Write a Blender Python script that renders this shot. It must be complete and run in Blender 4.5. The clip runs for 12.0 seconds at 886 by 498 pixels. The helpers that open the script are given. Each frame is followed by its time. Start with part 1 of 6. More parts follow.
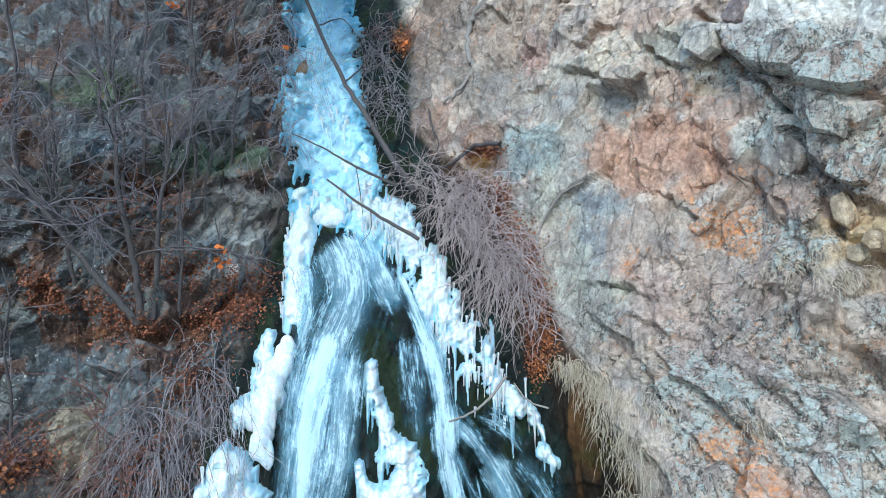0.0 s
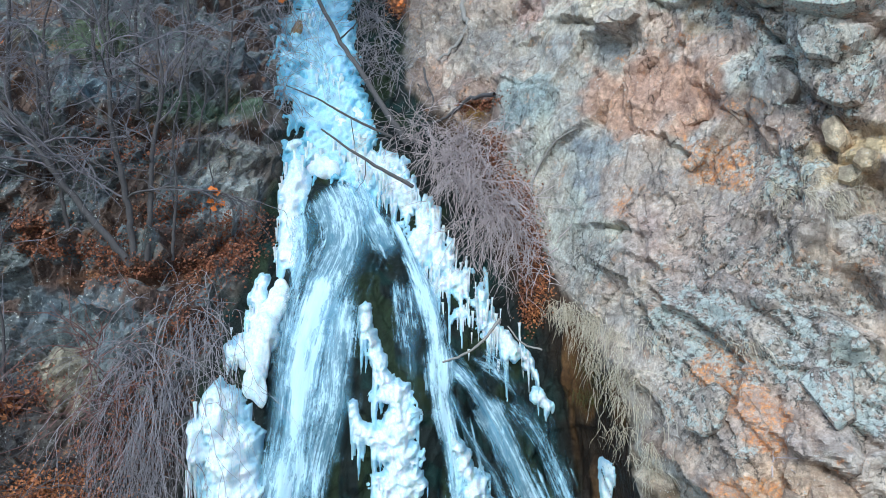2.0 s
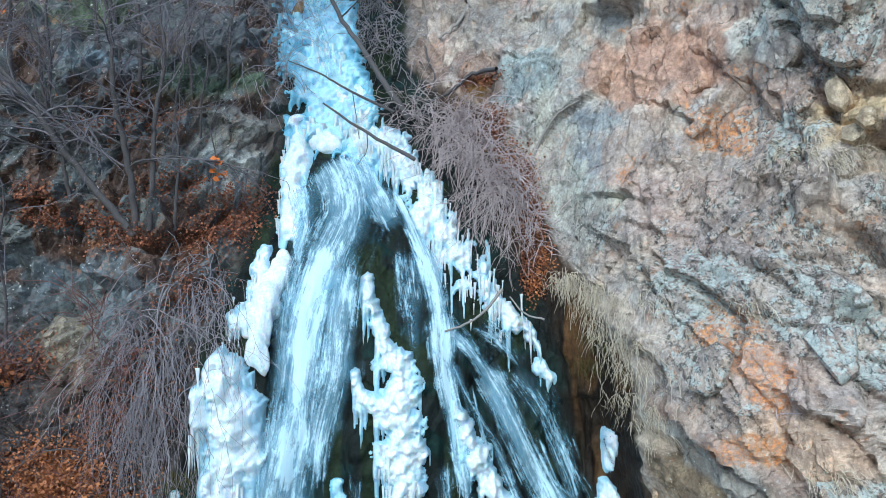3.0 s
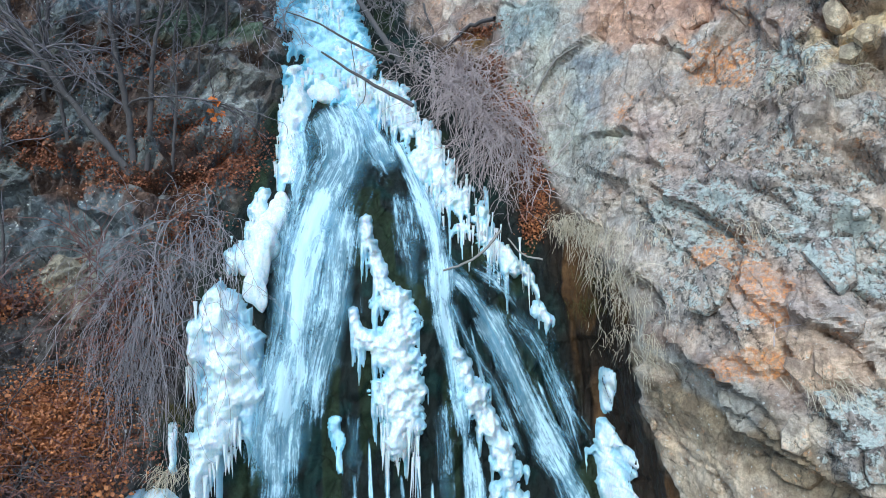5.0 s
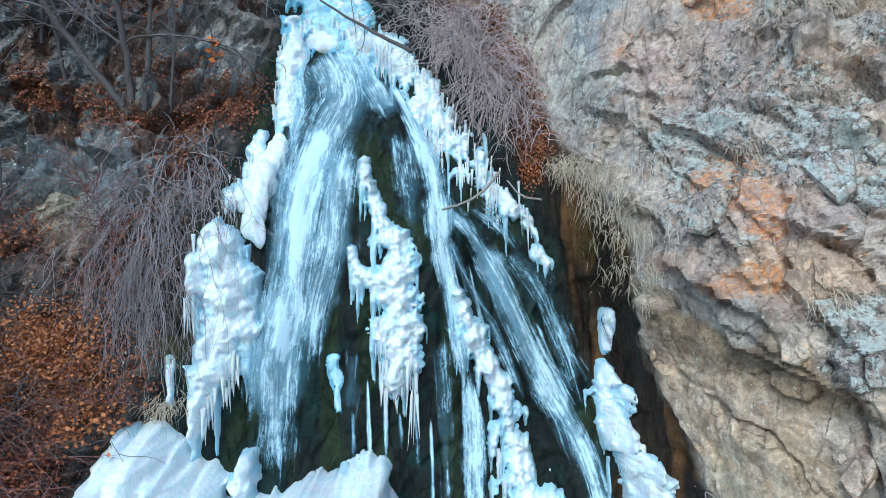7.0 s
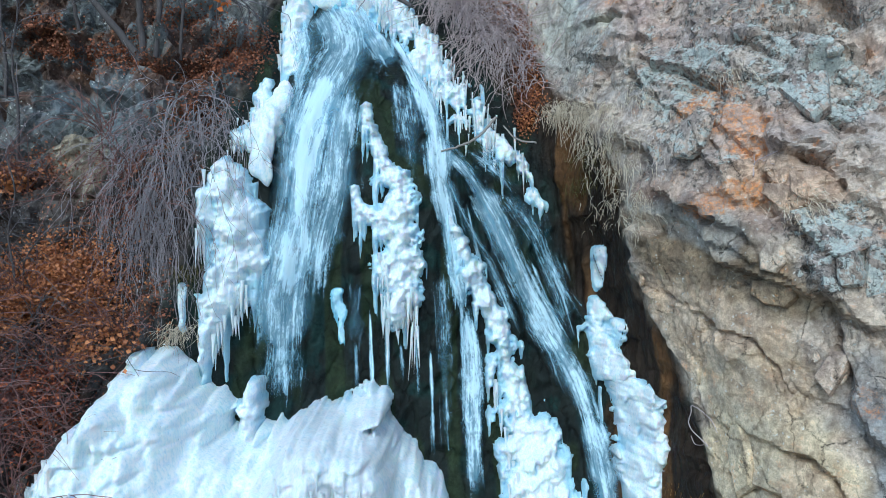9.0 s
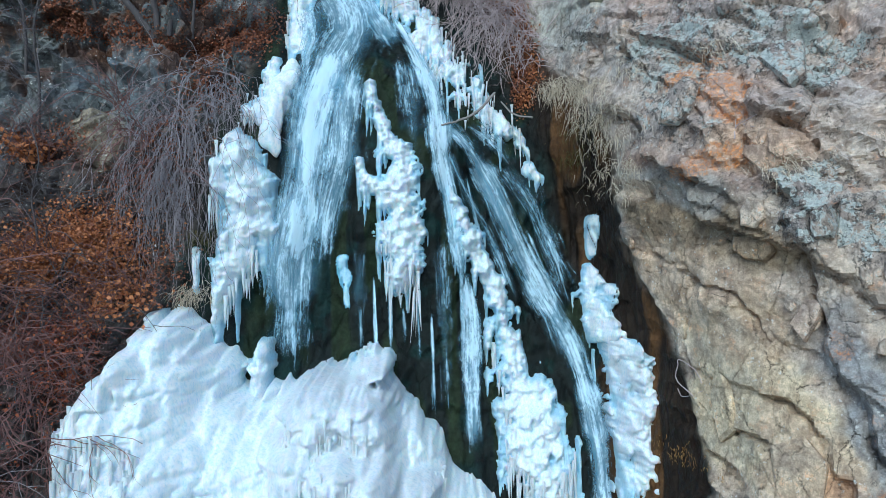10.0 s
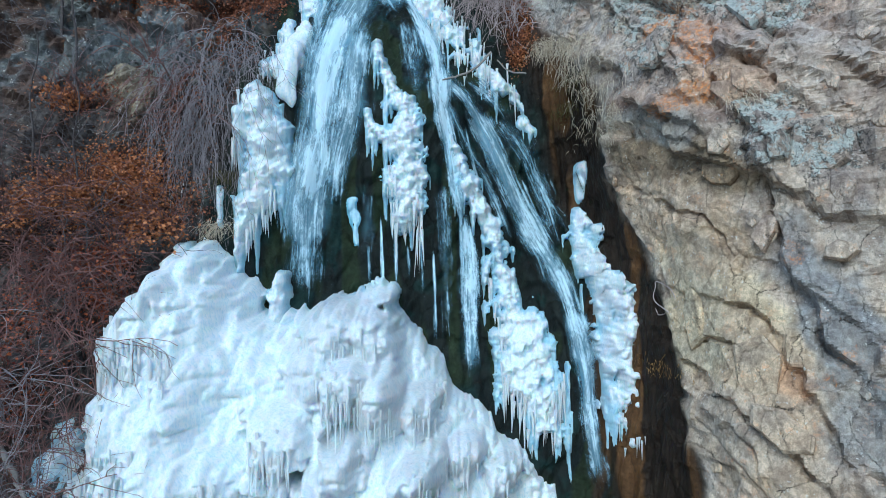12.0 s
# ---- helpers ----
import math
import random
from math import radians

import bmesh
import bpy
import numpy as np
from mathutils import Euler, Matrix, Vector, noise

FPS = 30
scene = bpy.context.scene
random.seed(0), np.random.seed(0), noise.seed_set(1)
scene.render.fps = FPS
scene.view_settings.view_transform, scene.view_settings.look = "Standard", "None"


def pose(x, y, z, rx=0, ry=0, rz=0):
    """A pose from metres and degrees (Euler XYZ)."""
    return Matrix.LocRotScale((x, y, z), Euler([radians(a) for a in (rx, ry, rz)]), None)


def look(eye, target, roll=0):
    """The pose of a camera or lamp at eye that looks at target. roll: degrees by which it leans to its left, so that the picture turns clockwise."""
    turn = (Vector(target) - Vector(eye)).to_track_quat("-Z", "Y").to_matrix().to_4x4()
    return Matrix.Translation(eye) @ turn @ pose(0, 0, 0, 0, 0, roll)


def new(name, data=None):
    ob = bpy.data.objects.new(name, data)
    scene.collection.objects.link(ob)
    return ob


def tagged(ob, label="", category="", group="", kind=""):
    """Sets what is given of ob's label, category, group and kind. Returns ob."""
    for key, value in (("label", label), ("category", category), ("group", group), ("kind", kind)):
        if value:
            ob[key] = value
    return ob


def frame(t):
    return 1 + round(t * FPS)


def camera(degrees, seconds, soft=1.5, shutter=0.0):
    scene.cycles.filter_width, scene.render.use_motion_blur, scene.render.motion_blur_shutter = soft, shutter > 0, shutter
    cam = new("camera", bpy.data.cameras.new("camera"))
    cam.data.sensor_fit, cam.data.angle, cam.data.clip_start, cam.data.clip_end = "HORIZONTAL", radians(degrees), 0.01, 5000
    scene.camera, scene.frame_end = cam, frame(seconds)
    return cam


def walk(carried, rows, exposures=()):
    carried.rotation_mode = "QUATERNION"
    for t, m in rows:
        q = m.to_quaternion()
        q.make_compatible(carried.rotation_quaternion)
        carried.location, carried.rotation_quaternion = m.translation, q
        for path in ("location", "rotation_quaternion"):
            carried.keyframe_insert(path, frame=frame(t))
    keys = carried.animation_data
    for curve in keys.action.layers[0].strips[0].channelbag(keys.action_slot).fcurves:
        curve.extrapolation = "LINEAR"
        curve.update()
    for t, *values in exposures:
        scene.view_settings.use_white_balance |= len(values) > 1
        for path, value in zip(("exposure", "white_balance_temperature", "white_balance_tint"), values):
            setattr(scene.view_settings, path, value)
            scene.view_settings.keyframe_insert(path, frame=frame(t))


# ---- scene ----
cam = camera(62.9, 12.0, 0.9)
METRES, EYE, TILT, LEAN, TURN = 8.0, 14.0, 0.0, 0.0, 0.0
ROWS = [
    (0.0, 0.0, 0.0, 0.0, 0.0, 0.0, -0.0),
    (0.5, 0.0014, -0.0014, -0.0356, -0.03, 0.04, -0.01),
    (1.0, 0.0031, -0.0019, -0.0707, -0.12, 0.09, -0.04),
    (1.5, 0.0063, -0.001, -0.104, -0.17, 0.09, -0.03),
    (2.0, 0.0076, -0.0001, -0.1396, -0.23, 0.14, -0.04),
    (2.5, 0.0056, 0.0007, -0.1756, -0.27, 0.18, -0.04),
    (3.0, 0.0013, -0.0002, -0.2109, -0.27, 0.18, -0.04),
    (5.0, 0.0013, 0.0018, -0.354, -0.41, 0.33, -0.04),
    (5.5, 0.001, 0.0031, -0.3901, -0.46, 0.37, -0.05),
    (6.0, 0.0008, 0.0046, -0.4256, -0.49, 0.4, -0.07),
    (6.5, 0.0005, 0.0055, -0.4604, -0.53, 0.43, -0.08),
    (7.0, -0.0, 0.0066, -0.496, -0.56, 0.46, -0.09),
    (9.0, -0.0042, -0.0652, -0.6381, -0.76, 0.44, -0.04),
    (9.5, -0.0058, -0.1057, -0.6771, -0.78, 0.47, -0.04),
    (10.0, -0.0072, -0.1479, -0.7163, -0.79, 0.48, -0.04),
    (10.5, -0.0097, -0.1899, -0.7574, -0.83, 0.5, -0.03),
    (11.0, -0.0092, -0.2314, -0.7963, -0.8, 0.52, -0.04),
    (11.5, -0.0102, -0.2722, -0.8343, -0.78, 0.55, -0.04),
    (12.0, -0.0102, -0.3127, -0.873, -0.74, 0.58, -0.05),
]
walk(cam, [(t, pose(0, 0, EYE, TILT, LEAN, TURN) @ pose(METRES * x, METRES * y, METRES * z, 90 + pitch, roll, yaw)) for t, x, y, z, yaw, pitch, roll in ROWS],
     [(0.0, 0.74, 5400, -4), (7.0, 0.64, 5340, -4), (9.5, 0.42, 5310, -4), (12.0, 0.3, 5260, -4)])

# ---- daylight: a bright overcast winter sky ----
world = bpy.data.worlds.new("winter_sky")
scene.world = world
world.use_nodes = True
wn, wl = world.node_tree.nodes, world.node_tree.links
sky = wn.new("ShaderNodeTexSky")
sky.sky_type = "NISHITA"
sky.sun_disc = False
sky.sun_elevation, sky.sun_rotation = radians(45), radians(195)
sky.air_density, sky.dust_density, sky.ozone_density = 1.0, 1.5, 2.0
wl.new(sky.outputs[0], wn["Background"].inputs[0])
wn["Background"].inputs[1].default_value = 0.13
sun = new("sun", bpy.data.lights.new("sun", "SUN"))
sun.data.energy, sun.data.angle, sun.data.color = 1.3, radians(25), (1.0, 0.95, 0.88)
sun.matrix_world = look((-7, -14, 20), (0, 12, 0))


# ---- number helpers ----
def rnd(ix, iy, iz, seed):
    """A random number from 0 to 1 for each whole-number place."""
    h = (ix.astype(np.int64) * 374761393 + iy.astype(np.int64) * 668265263 + iz.astype(np.int64) * 2147483647 + seed * 1274126177) & 0xFFFFFFFF
    h = ((h ^ (h >> 13)) * 1274126177) & 0xFFFFFFFF
    h = ((h ^ (h >> 16)) * 2246822519) & 0xFFFFFFFF
    return ((h ^ (h >> 15)) & 0xFFFFFF) / float(0x1000000)


def vnoise(p, seed=0):
    """Smooth noise from -1 to 1 at the places p (n x 3)."""
    i = np.floor(p)
    f = p - i
    f = f * f * f * (f * (f * 6 - 15) + 10)
    ix, iy, iz = i[:, 0], i[:, 1], i[:, 2]
    out = np.zeros(len(p))
    for dx in (0, 1):
        wx = f[:, 0] if dx else 1 - f[:, 0]
        for dy in (0, 1):
            wy = f[:, 1] if dy else 1 - f[:, 1]
            for dz in (0, 1):
                wz = f[:, 2] if dz else 1 - f[:, 2]
                out += wx * wy * wz * rnd(ix + dx, iy + dy, iz + dz, seed)
    return out * 2 - 1


def fbm(p, octaves=4, seed=0, gain=0.5):
    out, amp = np.zeros(len(p)), 1.0
    for o in range(octaves):
        out += amp * vnoise(p * 2 ** o + 17.3 * o, seed + o)
        amp *= gain
    return out


def facets(p, seed, tilt=0.6, edge=0.1):
    """Broken rock: every cell is a tilted plane of its own. Gives the height and the nearness to a joint (0 at a joint)."""
    base = np.floor(p)
    f1, f2 = np.full(len(p), 9.0), np.full(len(p), 9.0)
    cell, off = np.zeros((2, *p.shape)), np.zeros((2, *p.shape))
    for dx in (-1, 0, 1):
        for dy in (-1, 0, 1):
            for dz in (-1, 0, 1):
                c = base + (dx, dy, dz)
                d = p - c - np.stack([rnd(c[:, 0], c[:, 1], c[:, 2], seed + k) for k in range(3)], 1)
                dist = np.sqrt((d * d).sum(1))
                near = dist < f1
                next_ = (dist < f2) & ~near
                cell[1][near], off[1][near] = cell[0][near], off[0][near]
                cell[0][near], off[0][near] = c[near], d[near]
                cell[1][next_], off[1][next_] = c[next_], d[next_]
                f2 = np.where(near, f1, np.where(next_, dist, f2))
                f1 = np.where(near, dist, f1)
    h = []
    for c, d in zip(cell, off):
        q = [rnd(c[:, 0], c[:, 1], c[:, 2], seed + 9 + k) * 2 - 1 for k in range(4)]
        h.append(q[0] + tilt * 2 * sum(q[k + 1] * d[:, k] for k in range(3)))
    share = 0.5 * (1 - smooth(0, edge, f2 - f1))
    return h[0] * (1 - share) + h[1] * share, f2 - f1


def smooth(a, b, x):
    t = np.clip((x - a) / (b - a), 0, 1)
    return t * t * (3 - 2 * t)


# ---- mesh helpers ----
def mesh_from(name, verts, faces, material, smooth_shade=True, attrs=None):
    me = bpy.data.meshes.new(name)
    verts = np.asarray(verts, dtype=np.float32)
    faces = np.asarray(faces, dtype=np.int32)
    n, k = faces.shape
    me.vertices.add(len(verts))
    me.vertices.foreach_set("co", verts.ravel())
    me.loops.add(n * k)
    me.loops.foreach_set("vertex_index", faces.ravel())
    me.polygons.add(n)
    me.polygons.foreach_set("loop_start", np.arange(0, n * k, k, dtype=np.int32))
    me.update(calc_edges=True)
    me.polygons.foreach_set("use_smooth", np.full(n, smooth_shade))
    for key, values in (attrs or {}).items():
        values = np.asarray(values, dtype=np.float32)
        if values.ndim == 1:
            me.attributes.new(key, "FLOAT", "POINT").data.foreach_set("value", values)
        else:
            rgba = np.ones((len(values), 4), dtype=np.float32)
            rgba[:, :values.shape[1]] = values
            me.attributes.new(key, "FLOAT_COLOR", "POINT").data.foreach_set("color", rgba.ravel())
    me.materials.append(material)
    me.validate()
    return me


def grid_faces(rows, cols):
    i = np.arange(rows * cols).reshape(rows, cols)
    return np.stack([i[:-1, :-1], i[:-1, 1:], i[1:, 1:], i[1:, :-1]], -1).reshape(-1, 4)


def under(name, me, parent, label=""):
    """Links a mesh as one part under a thing."""
    ob = new(name, me)
    ob.parent = parent
    return tagged(ob, label)


class Tubes:
    """Collects tapering tubes and leaves for one mesh of triangles and quads (as quads)."""

    def __init__(self):
        self.v, self.f, self.n = [], [], 0

    def tube(self, pts, r0, r1, sides=4):
        pts = np.asarray(pts, dtype=float)
        m = len(pts)
        d = np.gradient(pts, axis=0)
        d /= np.linalg.norm(d, axis=1)[:, None] + 1e-9
        ref = np.array((0.31, 0.92, 0.23)) if abs(d[0, 1]) < 0.9 else np.array((1.0, 0, 0))
        a = np.cross(d, ref)
        a /= np.linalg.norm(a, axis=1)[:, None] + 1e-9
        b = np.cross(d, a)
        r = np.linspace(r0, r1, m)[:, None]
        ang = np.arange(sides) * 2 * np.pi / sides
        ring = pts[:, None] + r[:, None] * (np.cos(ang)[None, :, None] * a[:, None] + np.sin(ang)[None, :, None] * b[:, None])
        self.v.append(ring.reshape(-1, 3))
        i = np.arange(m * sides).reshape(m, sides) + self.n
        j = np.roll(i, -1, 1)
        self.f.append(np.stack([i[:-1], j[:-1], j[1:], i[1:]], -1).reshape(-1, 4))
        self.n += m * sides

    def leaf(self, at, size, rng, down=0.0):
        """A bent leaf of two quads."""
        q = Euler((rng.uniform(-1.3, 1.3), rng.uniform(-1.3, 1.3), rng.uniform(0, 6.3))).to_matrix()
        w, l, c = size * rng.uniform(0.3, 0.5), size, size * rng.uniform(0.1, 0.3)
        local = ((-w, 0, c), (0, -l * 0.5, 0), (w, 0, c), (0, l * 0.5, 0), (0, 0, 0))
        self.v.append(np.array([(q @ Vector(p)) + Vector(at) for p in local]))
        n = self.n
        self.f.append(np.array(((n, n + 1, n + 4, n + 3), (n + 4, n + 1, n + 2, n + 3))))
        self.n += 5

    def mesh(self, name, material, smooth_shade=True):
        return mesh_from(name, np.concatenate(self.v), np.concatenate(self.f), material, smooth_shade)


# ---- materials ----
class Nodes:
    """A small helper for node materials."""

    def __init__(self, name, scale_by=None):
        self.mat = bpy.data.materials.new(name)
        self.mat.use_nodes = True
        self.n, self.l = self.mat.node_tree.nodes, self.mat.node_tree.links
        self.bsdf = self.n["Principled BSDF"]
        self.co = self.n.new("ShaderNodeTexCoord").outputs["Object"]

    def put(self, value, socket):
        if hasattr(value, "is_output"):
            self.l.new(value, socket)
        else:
            socket.default_value = value if not isinstance(value, tuple) or len(value) != 3 or socket.type == "VECTOR" else (*value, 1)

    def noise(self, scale, detail=4.0, rough=0.6, distort=0.0, vector=None):
        t = self.n.new("ShaderNodeTexNoise")
        self.l.new(vector or self.co, t.inputs["Vector"])
        for key, value in (("Scale", scale), ("Detail", detail), ("Roughness", rough), ("Distortion", distort)):
            t.inputs[key].default_value = value
        return t.outputs["Fac"]

    def n_colour(self, scale, detail, rough):
        t = self.n.new("ShaderNodeTexNoise")
        self.l.new(self.co, t.inputs["Vector"])
        for key, value in (("Scale", scale), ("Detail", detail), ("Roughness", rough)):
            t.inputs[key].default_value = value
        return t.outputs["Color"]

    def cells(self, scale, feature="F1", vector=None, out="Distance"):
        t = self.n.new("ShaderNodeTexVoronoi")
        t.feature = feature
        self.l.new(vector or self.co, t.inputs["Vector"])
        t.inputs["Scale"].default_value = scale
        return t.outputs[out]

    def mapped(self, scale, rot=(0, 0, 0), vector=None):
        t = self.n.new("ShaderNodeMapping")
        self.l.new(vector or self.co, t.inputs["Vector"])
        t.inputs["Scale"].default_value = scale
        t.inputs["Rotation"].default_value = rot
        return t.outputs[0]

    def step(self, x, a, b, lo=0.0, hi=1.0):
        t = self.n.new("ShaderNodeMapRange")
        t.interpolation_type = "SMOOTHSTEP"
        self.put(x, t.inputs[0])
        for k, value in zip((1, 2, 3, 4), (a, b, lo, hi)):
            self.put(value, t.inputs[k])
        return t.outputs[0]

    def math(self, op, a, b=0.0, clamp=False):
        t = self.n.new("ShaderNodeMath")
        t.operation, t.use_clamp = op, clamp
        self.put(a, t.inputs[0])
        self.put(b, t.inputs[1])
        return t.outputs[0]

    def mix(self, fac, a, b, kind="MIX"):
        t = self.n.new("ShaderNodeMix")
        t.data_type, t.blend_type = "RGBA", kind
        self.put(fac, t.inputs[0])
        self.put(a, t.inputs[6])
        self.put(b, t.inputs[7])
        return t.outputs[2]

    def attr(self, name, out="Fac"):
        t = self.n.new("ShaderNodeAttribute")
        t.attribute_name = name
        return t.outputs[out]

    def split(self, colour):
        t = self.n.new("ShaderNodeSeparateColor")
        self.l.new(colour, t.inputs[0])
        return t.outputs

    def random(self):
        return self.n.new("ShaderNodeObjectInfo").outputs["Random"]

    def island(self):
        return self.n.new("ShaderNodeNewGeometry").outputs["Random Per Island"]

    def bump(self, height, strength=0.4, distance=0.02):
        t = self.n.new("ShaderNodeBump")
        t.inputs["Strength"].default_value, t.inputs["Distance"].default_value = strength, distance
        self.l.new(height, t.inputs["Height"])
        self.l.new(t.outputs[0], self.bsdf.inputs["Normal"])

    def set(self, **values):
        for key, value in values.items():
            self.put(value, self.bsdf.inputs[{"ior": "IOR", "specular_ior_level": "Specular IOR Level"}.get(key, key.replace("_", " ").title())])
        return self


def rock_material():
    """Weathered rock: the stone's own colour, pale lichen crusts with black rims, orange lichen, fine seams; glossy where it is wet."""
    m = Nodes("weathered_rock")
    base = m.attr("stone", "Color")
    mask = m.split(m.attr("growth", "Color"))
    big, mid, fine, grain = m.noise(1.3, 5, 0.6), m.noise(4.5, 6, 0.65, 0.3), m.noise(14, 6, 0.7), m.noise(55, 4, 0.7)
    dry = m.step(mask[2], 0.1, 0.4, 1, 0)
    dip = m.noise(1.0, 7, 0.7, 0.4, m.mapped((5, 5, 2.0), (0, radians(32), 0)))
    run = m.noise(1.0, 6, 0.7, 0.5, m.mapped((8, 8, 1.1), (0, radians(-16), 0)))

    def shade(col, fac, a, b, dark, light):
        return m.mix(m.step(fac, a, b), m.mix(1.0, col, dark, "MULTIPLY"), m.mix(1.0, col, light, "MULTIPLY"))

    col = shade(base, big, 0.35, 0.65, (0.86, 0.87, 0.9), (1.14, 1.1, 1.04))
    col = shade(col, mid, 0.38, 0.6, (0.8, 0.76, 0.74), (1.14, 1.14, 1.13))
    col = shade(col, dip, 0.36, 0.62, (0.9, 0.89, 0.89), (1.06, 1.06, 1.06))
    col = shade(col, run, 0.36, 0.62, (0.92, 0.91, 0.9), (1.06, 1.06, 1.06))
    col = shade(col, fine, 0.38, 0.6, (0.82, 0.8, 0.79), (1.14, 1.13, 1.12))
    col = shade(col, grain, 0.36, 0.64, (0.88, 0.88, 0.88), (1.1, 1.1, 1.09))
    ragged = m.mix(0.2, m.co, m.n_colour(4, 6, 0.8))
    # pale lichen: ragged plates with dark rims
    crust = m.math("ADD", m.math("MULTIPLY", m.noise(2.6, 7, 0.7, 0.5), 0.62), m.math("MULTIPLY", m.noise(10, 6, 0.75), 0.42))
    over = m.math("SUBTRACT", crust, m.math("SUBTRACT", 0.74, m.math("MULTIPLY", mask[0], 0.235)))
    lichen = m.math("MULTIPLY", m.step(over, 0.0, 0.012), dry)
    gaps = m.step(m.cells(6.5, "DISTANCE_TO_EDGE", ragged), 0.004, 0.03)
    pale = m.mix(m.step(m.noise(22, 5, 0.75), 0.38, 0.62), (0.4, 0.43, 0.4), (0.64, 0.66, 0.6))
    rim = m.math("MULTIPLY", m.step(m.noise(9, 7, 0.78, 0.6), 0.5, 0.54), m.math("MULTIPLY", m.step(over, -0.1, -0.03), m.step(mask[0], 0.15, 0.6)))
    col = m.mix(m.math("MULTIPLY", m.math("MULTIPLY", rim, 0.8), dry), col, (0.055, 0.05, 0.046))
    col = m.mix(m.math("MULTIPLY", lichen, m.math("ADD", m.math("MULTIPLY", gaps, 0.55), 0.3)), col, pale)
    seam = m.step(m.cells(1.7, "DISTANCE_TO_EDGE", m.mapped((1.6, 1, 0.6), (0, radians(34), 0), ragged)), 0.0, 0.014, 1, 0)
    col = m.mix(m.math("MULTIPLY", seam, m.step(m.noise(2.4, 4), 0.52, 0.58, 0, 0.85)), col, (0.035, 0.03, 0.026))
    chips = m.step(m.cells(4.2, "DISTANCE_TO_EDGE", m.mapped((1.3, 1, 0.7), (0, radians(-20), 0), ragged)), 0.0, 0.016, 1, 0)
    col = m.mix(m.math("MULTIPLY", m.math("MULTIPLY", chips, dry), m.step(m.noise(1.9, 4), 0.5, 0.56, 0, 0.75)), col, (0.05, 0.042, 0.036))
    black = m.math("MULTIPLY", m.step(m.noise(11, 7, 0.8, 0.6), 0.57, 0.6), m.step(mask[0], 0.2, 0.8, 0.0, 1))
    col = m.mix(m.math("MULTIPLY", m.math("MULTIPLY", black, 0.85), dry), col, (0.06, 0.055, 0.05))
    # orange lichen, thick in places and thinly strewn elsewhere
    orange = m.step(m.math("ADD", m.math("MULTIPLY", m.noise(6, 7, 0.78, 0.4), 0.85), m.math("MULTIPLY", mask[1], 0.3)), 0.56, 0.7)
    thin = m.math("MULTIPLY", m.step(m.noise(2.7, 6, 0.7), 0.57, 0.64), m.step(fine, 0.45, 0.55))
    rust = m.math("MAXIMUM", m.math("MULTIPLY", orange, m.step(m.noise(13, 6, 0.75), 0.46, 0.56, 0.12, 0.85)), m.math("MULTIPLY", thin, 0.32))
    col = m.mix(m.math("MULTIPLY", rust, dry), col, m.mix(m.step(m.noise(20, 5, 0.7), 0.38, 0.62), (0.46, 0.2, 0.11), (0.84, 0.36, 0.11)))
    spots = m.math("MULTIPLY", m.step(m.cells(15, vector=ragged), 0.14, 0.22, 1, 0), m.step(m.noise(2.9, 5), 0.5, 0.58, 0, 0.85))
    col = m.mix(m.math("MULTIPLY", spots, dry), col, (0.74, 0.72, 0.66))
    m.set(base_color=col, roughness=m.step(mask[2], 0.0, 0.9, 0.95, 0.5), specular_ior_level=m.step(mask[2], 0.0, 0.9, 0.3, 0.12))
    m.bump(m.math("ADD", m.math("ADD", m.math("MULTIPLY", fine, 0.6), m.math("MULTIPLY", grain, 0.2)), m.math("ADD", m.math("MULTIPLY", seam, -0.6), m.math("ADD", m.math("MULTIPLY", mid, 0.8), m.math("MULTIPLY", dip, 0.25)))), 0.75, 0.06)
    return m.mat


def ice_material(name, tint, dirt=0.0, thick_tint=(0.94, 0.97, 0.98)):
    """Grainy ice: clear and blue-grey where it is thin, white where it is thick; bluish crease shade painted between
    drips.
    """
    m = Nodes(name)
    thick = m.attr("thick")
    big, fine, grit = m.noise(2.2, 6, 0.7), m.noise(17, 6, 0.75), m.noise(50, 3, 0.7)
    white = m.step(m.math("ADD", thick, m.math("MULTIPLY", m.math("SUBTRACT", big, 0.5), 1.0)), 0.1, 0.55)
    col = m.mix(white, tint, thick_tint)
    col = m.mix(m.step(fine, 0.35, 0.55), m.mix(1.0, col, (0.8, 0.89, 0.94), "MULTIPLY"), col)
    if dirt:
        col = m.mix(m.math("MULTIPLY", m.attr("dirt"), m.step(m.noise(3.0, 6, 0.7), 0.4, 0.6, 0.2, dirt)), col, (0.64, 0.61, 0.62))
        col = m.mix(m.step(m.cells(4), 0.03, 0.06, 0.7 * dirt, 0), col, (0.2, 0.18, 0.18))
    drip = m.noise(1.0, 6, 0.7, 0.3, m.mapped((22, 22, 2.6)))
    # crevices between drips tinted darker and bluer: crease shade put into the colour
    col = m.mix(m.step(drip, 0.36, 0.56), m.mix(1.0, col, (0.84, 0.92, 0.96), "MULTIPLY"), col)
    m.set(base_color=col, roughness=m.step(fine, 0.3, 0.7, 0.25, 0.55), subsurface_weight=0.45, subsurface_radius=(0.07, 0.11, 0.15), subsurface_scale=0.6, ior=1.31)
    m.bump(m.math("ADD", m.math("ADD", m.math("MULTIPLY", fine, 0.8), m.math("MULTIPLY", drip, 0.7)), m.math("MULTIPLY", grit, 0.35)), 0.5, 0.04)
    return m.mat


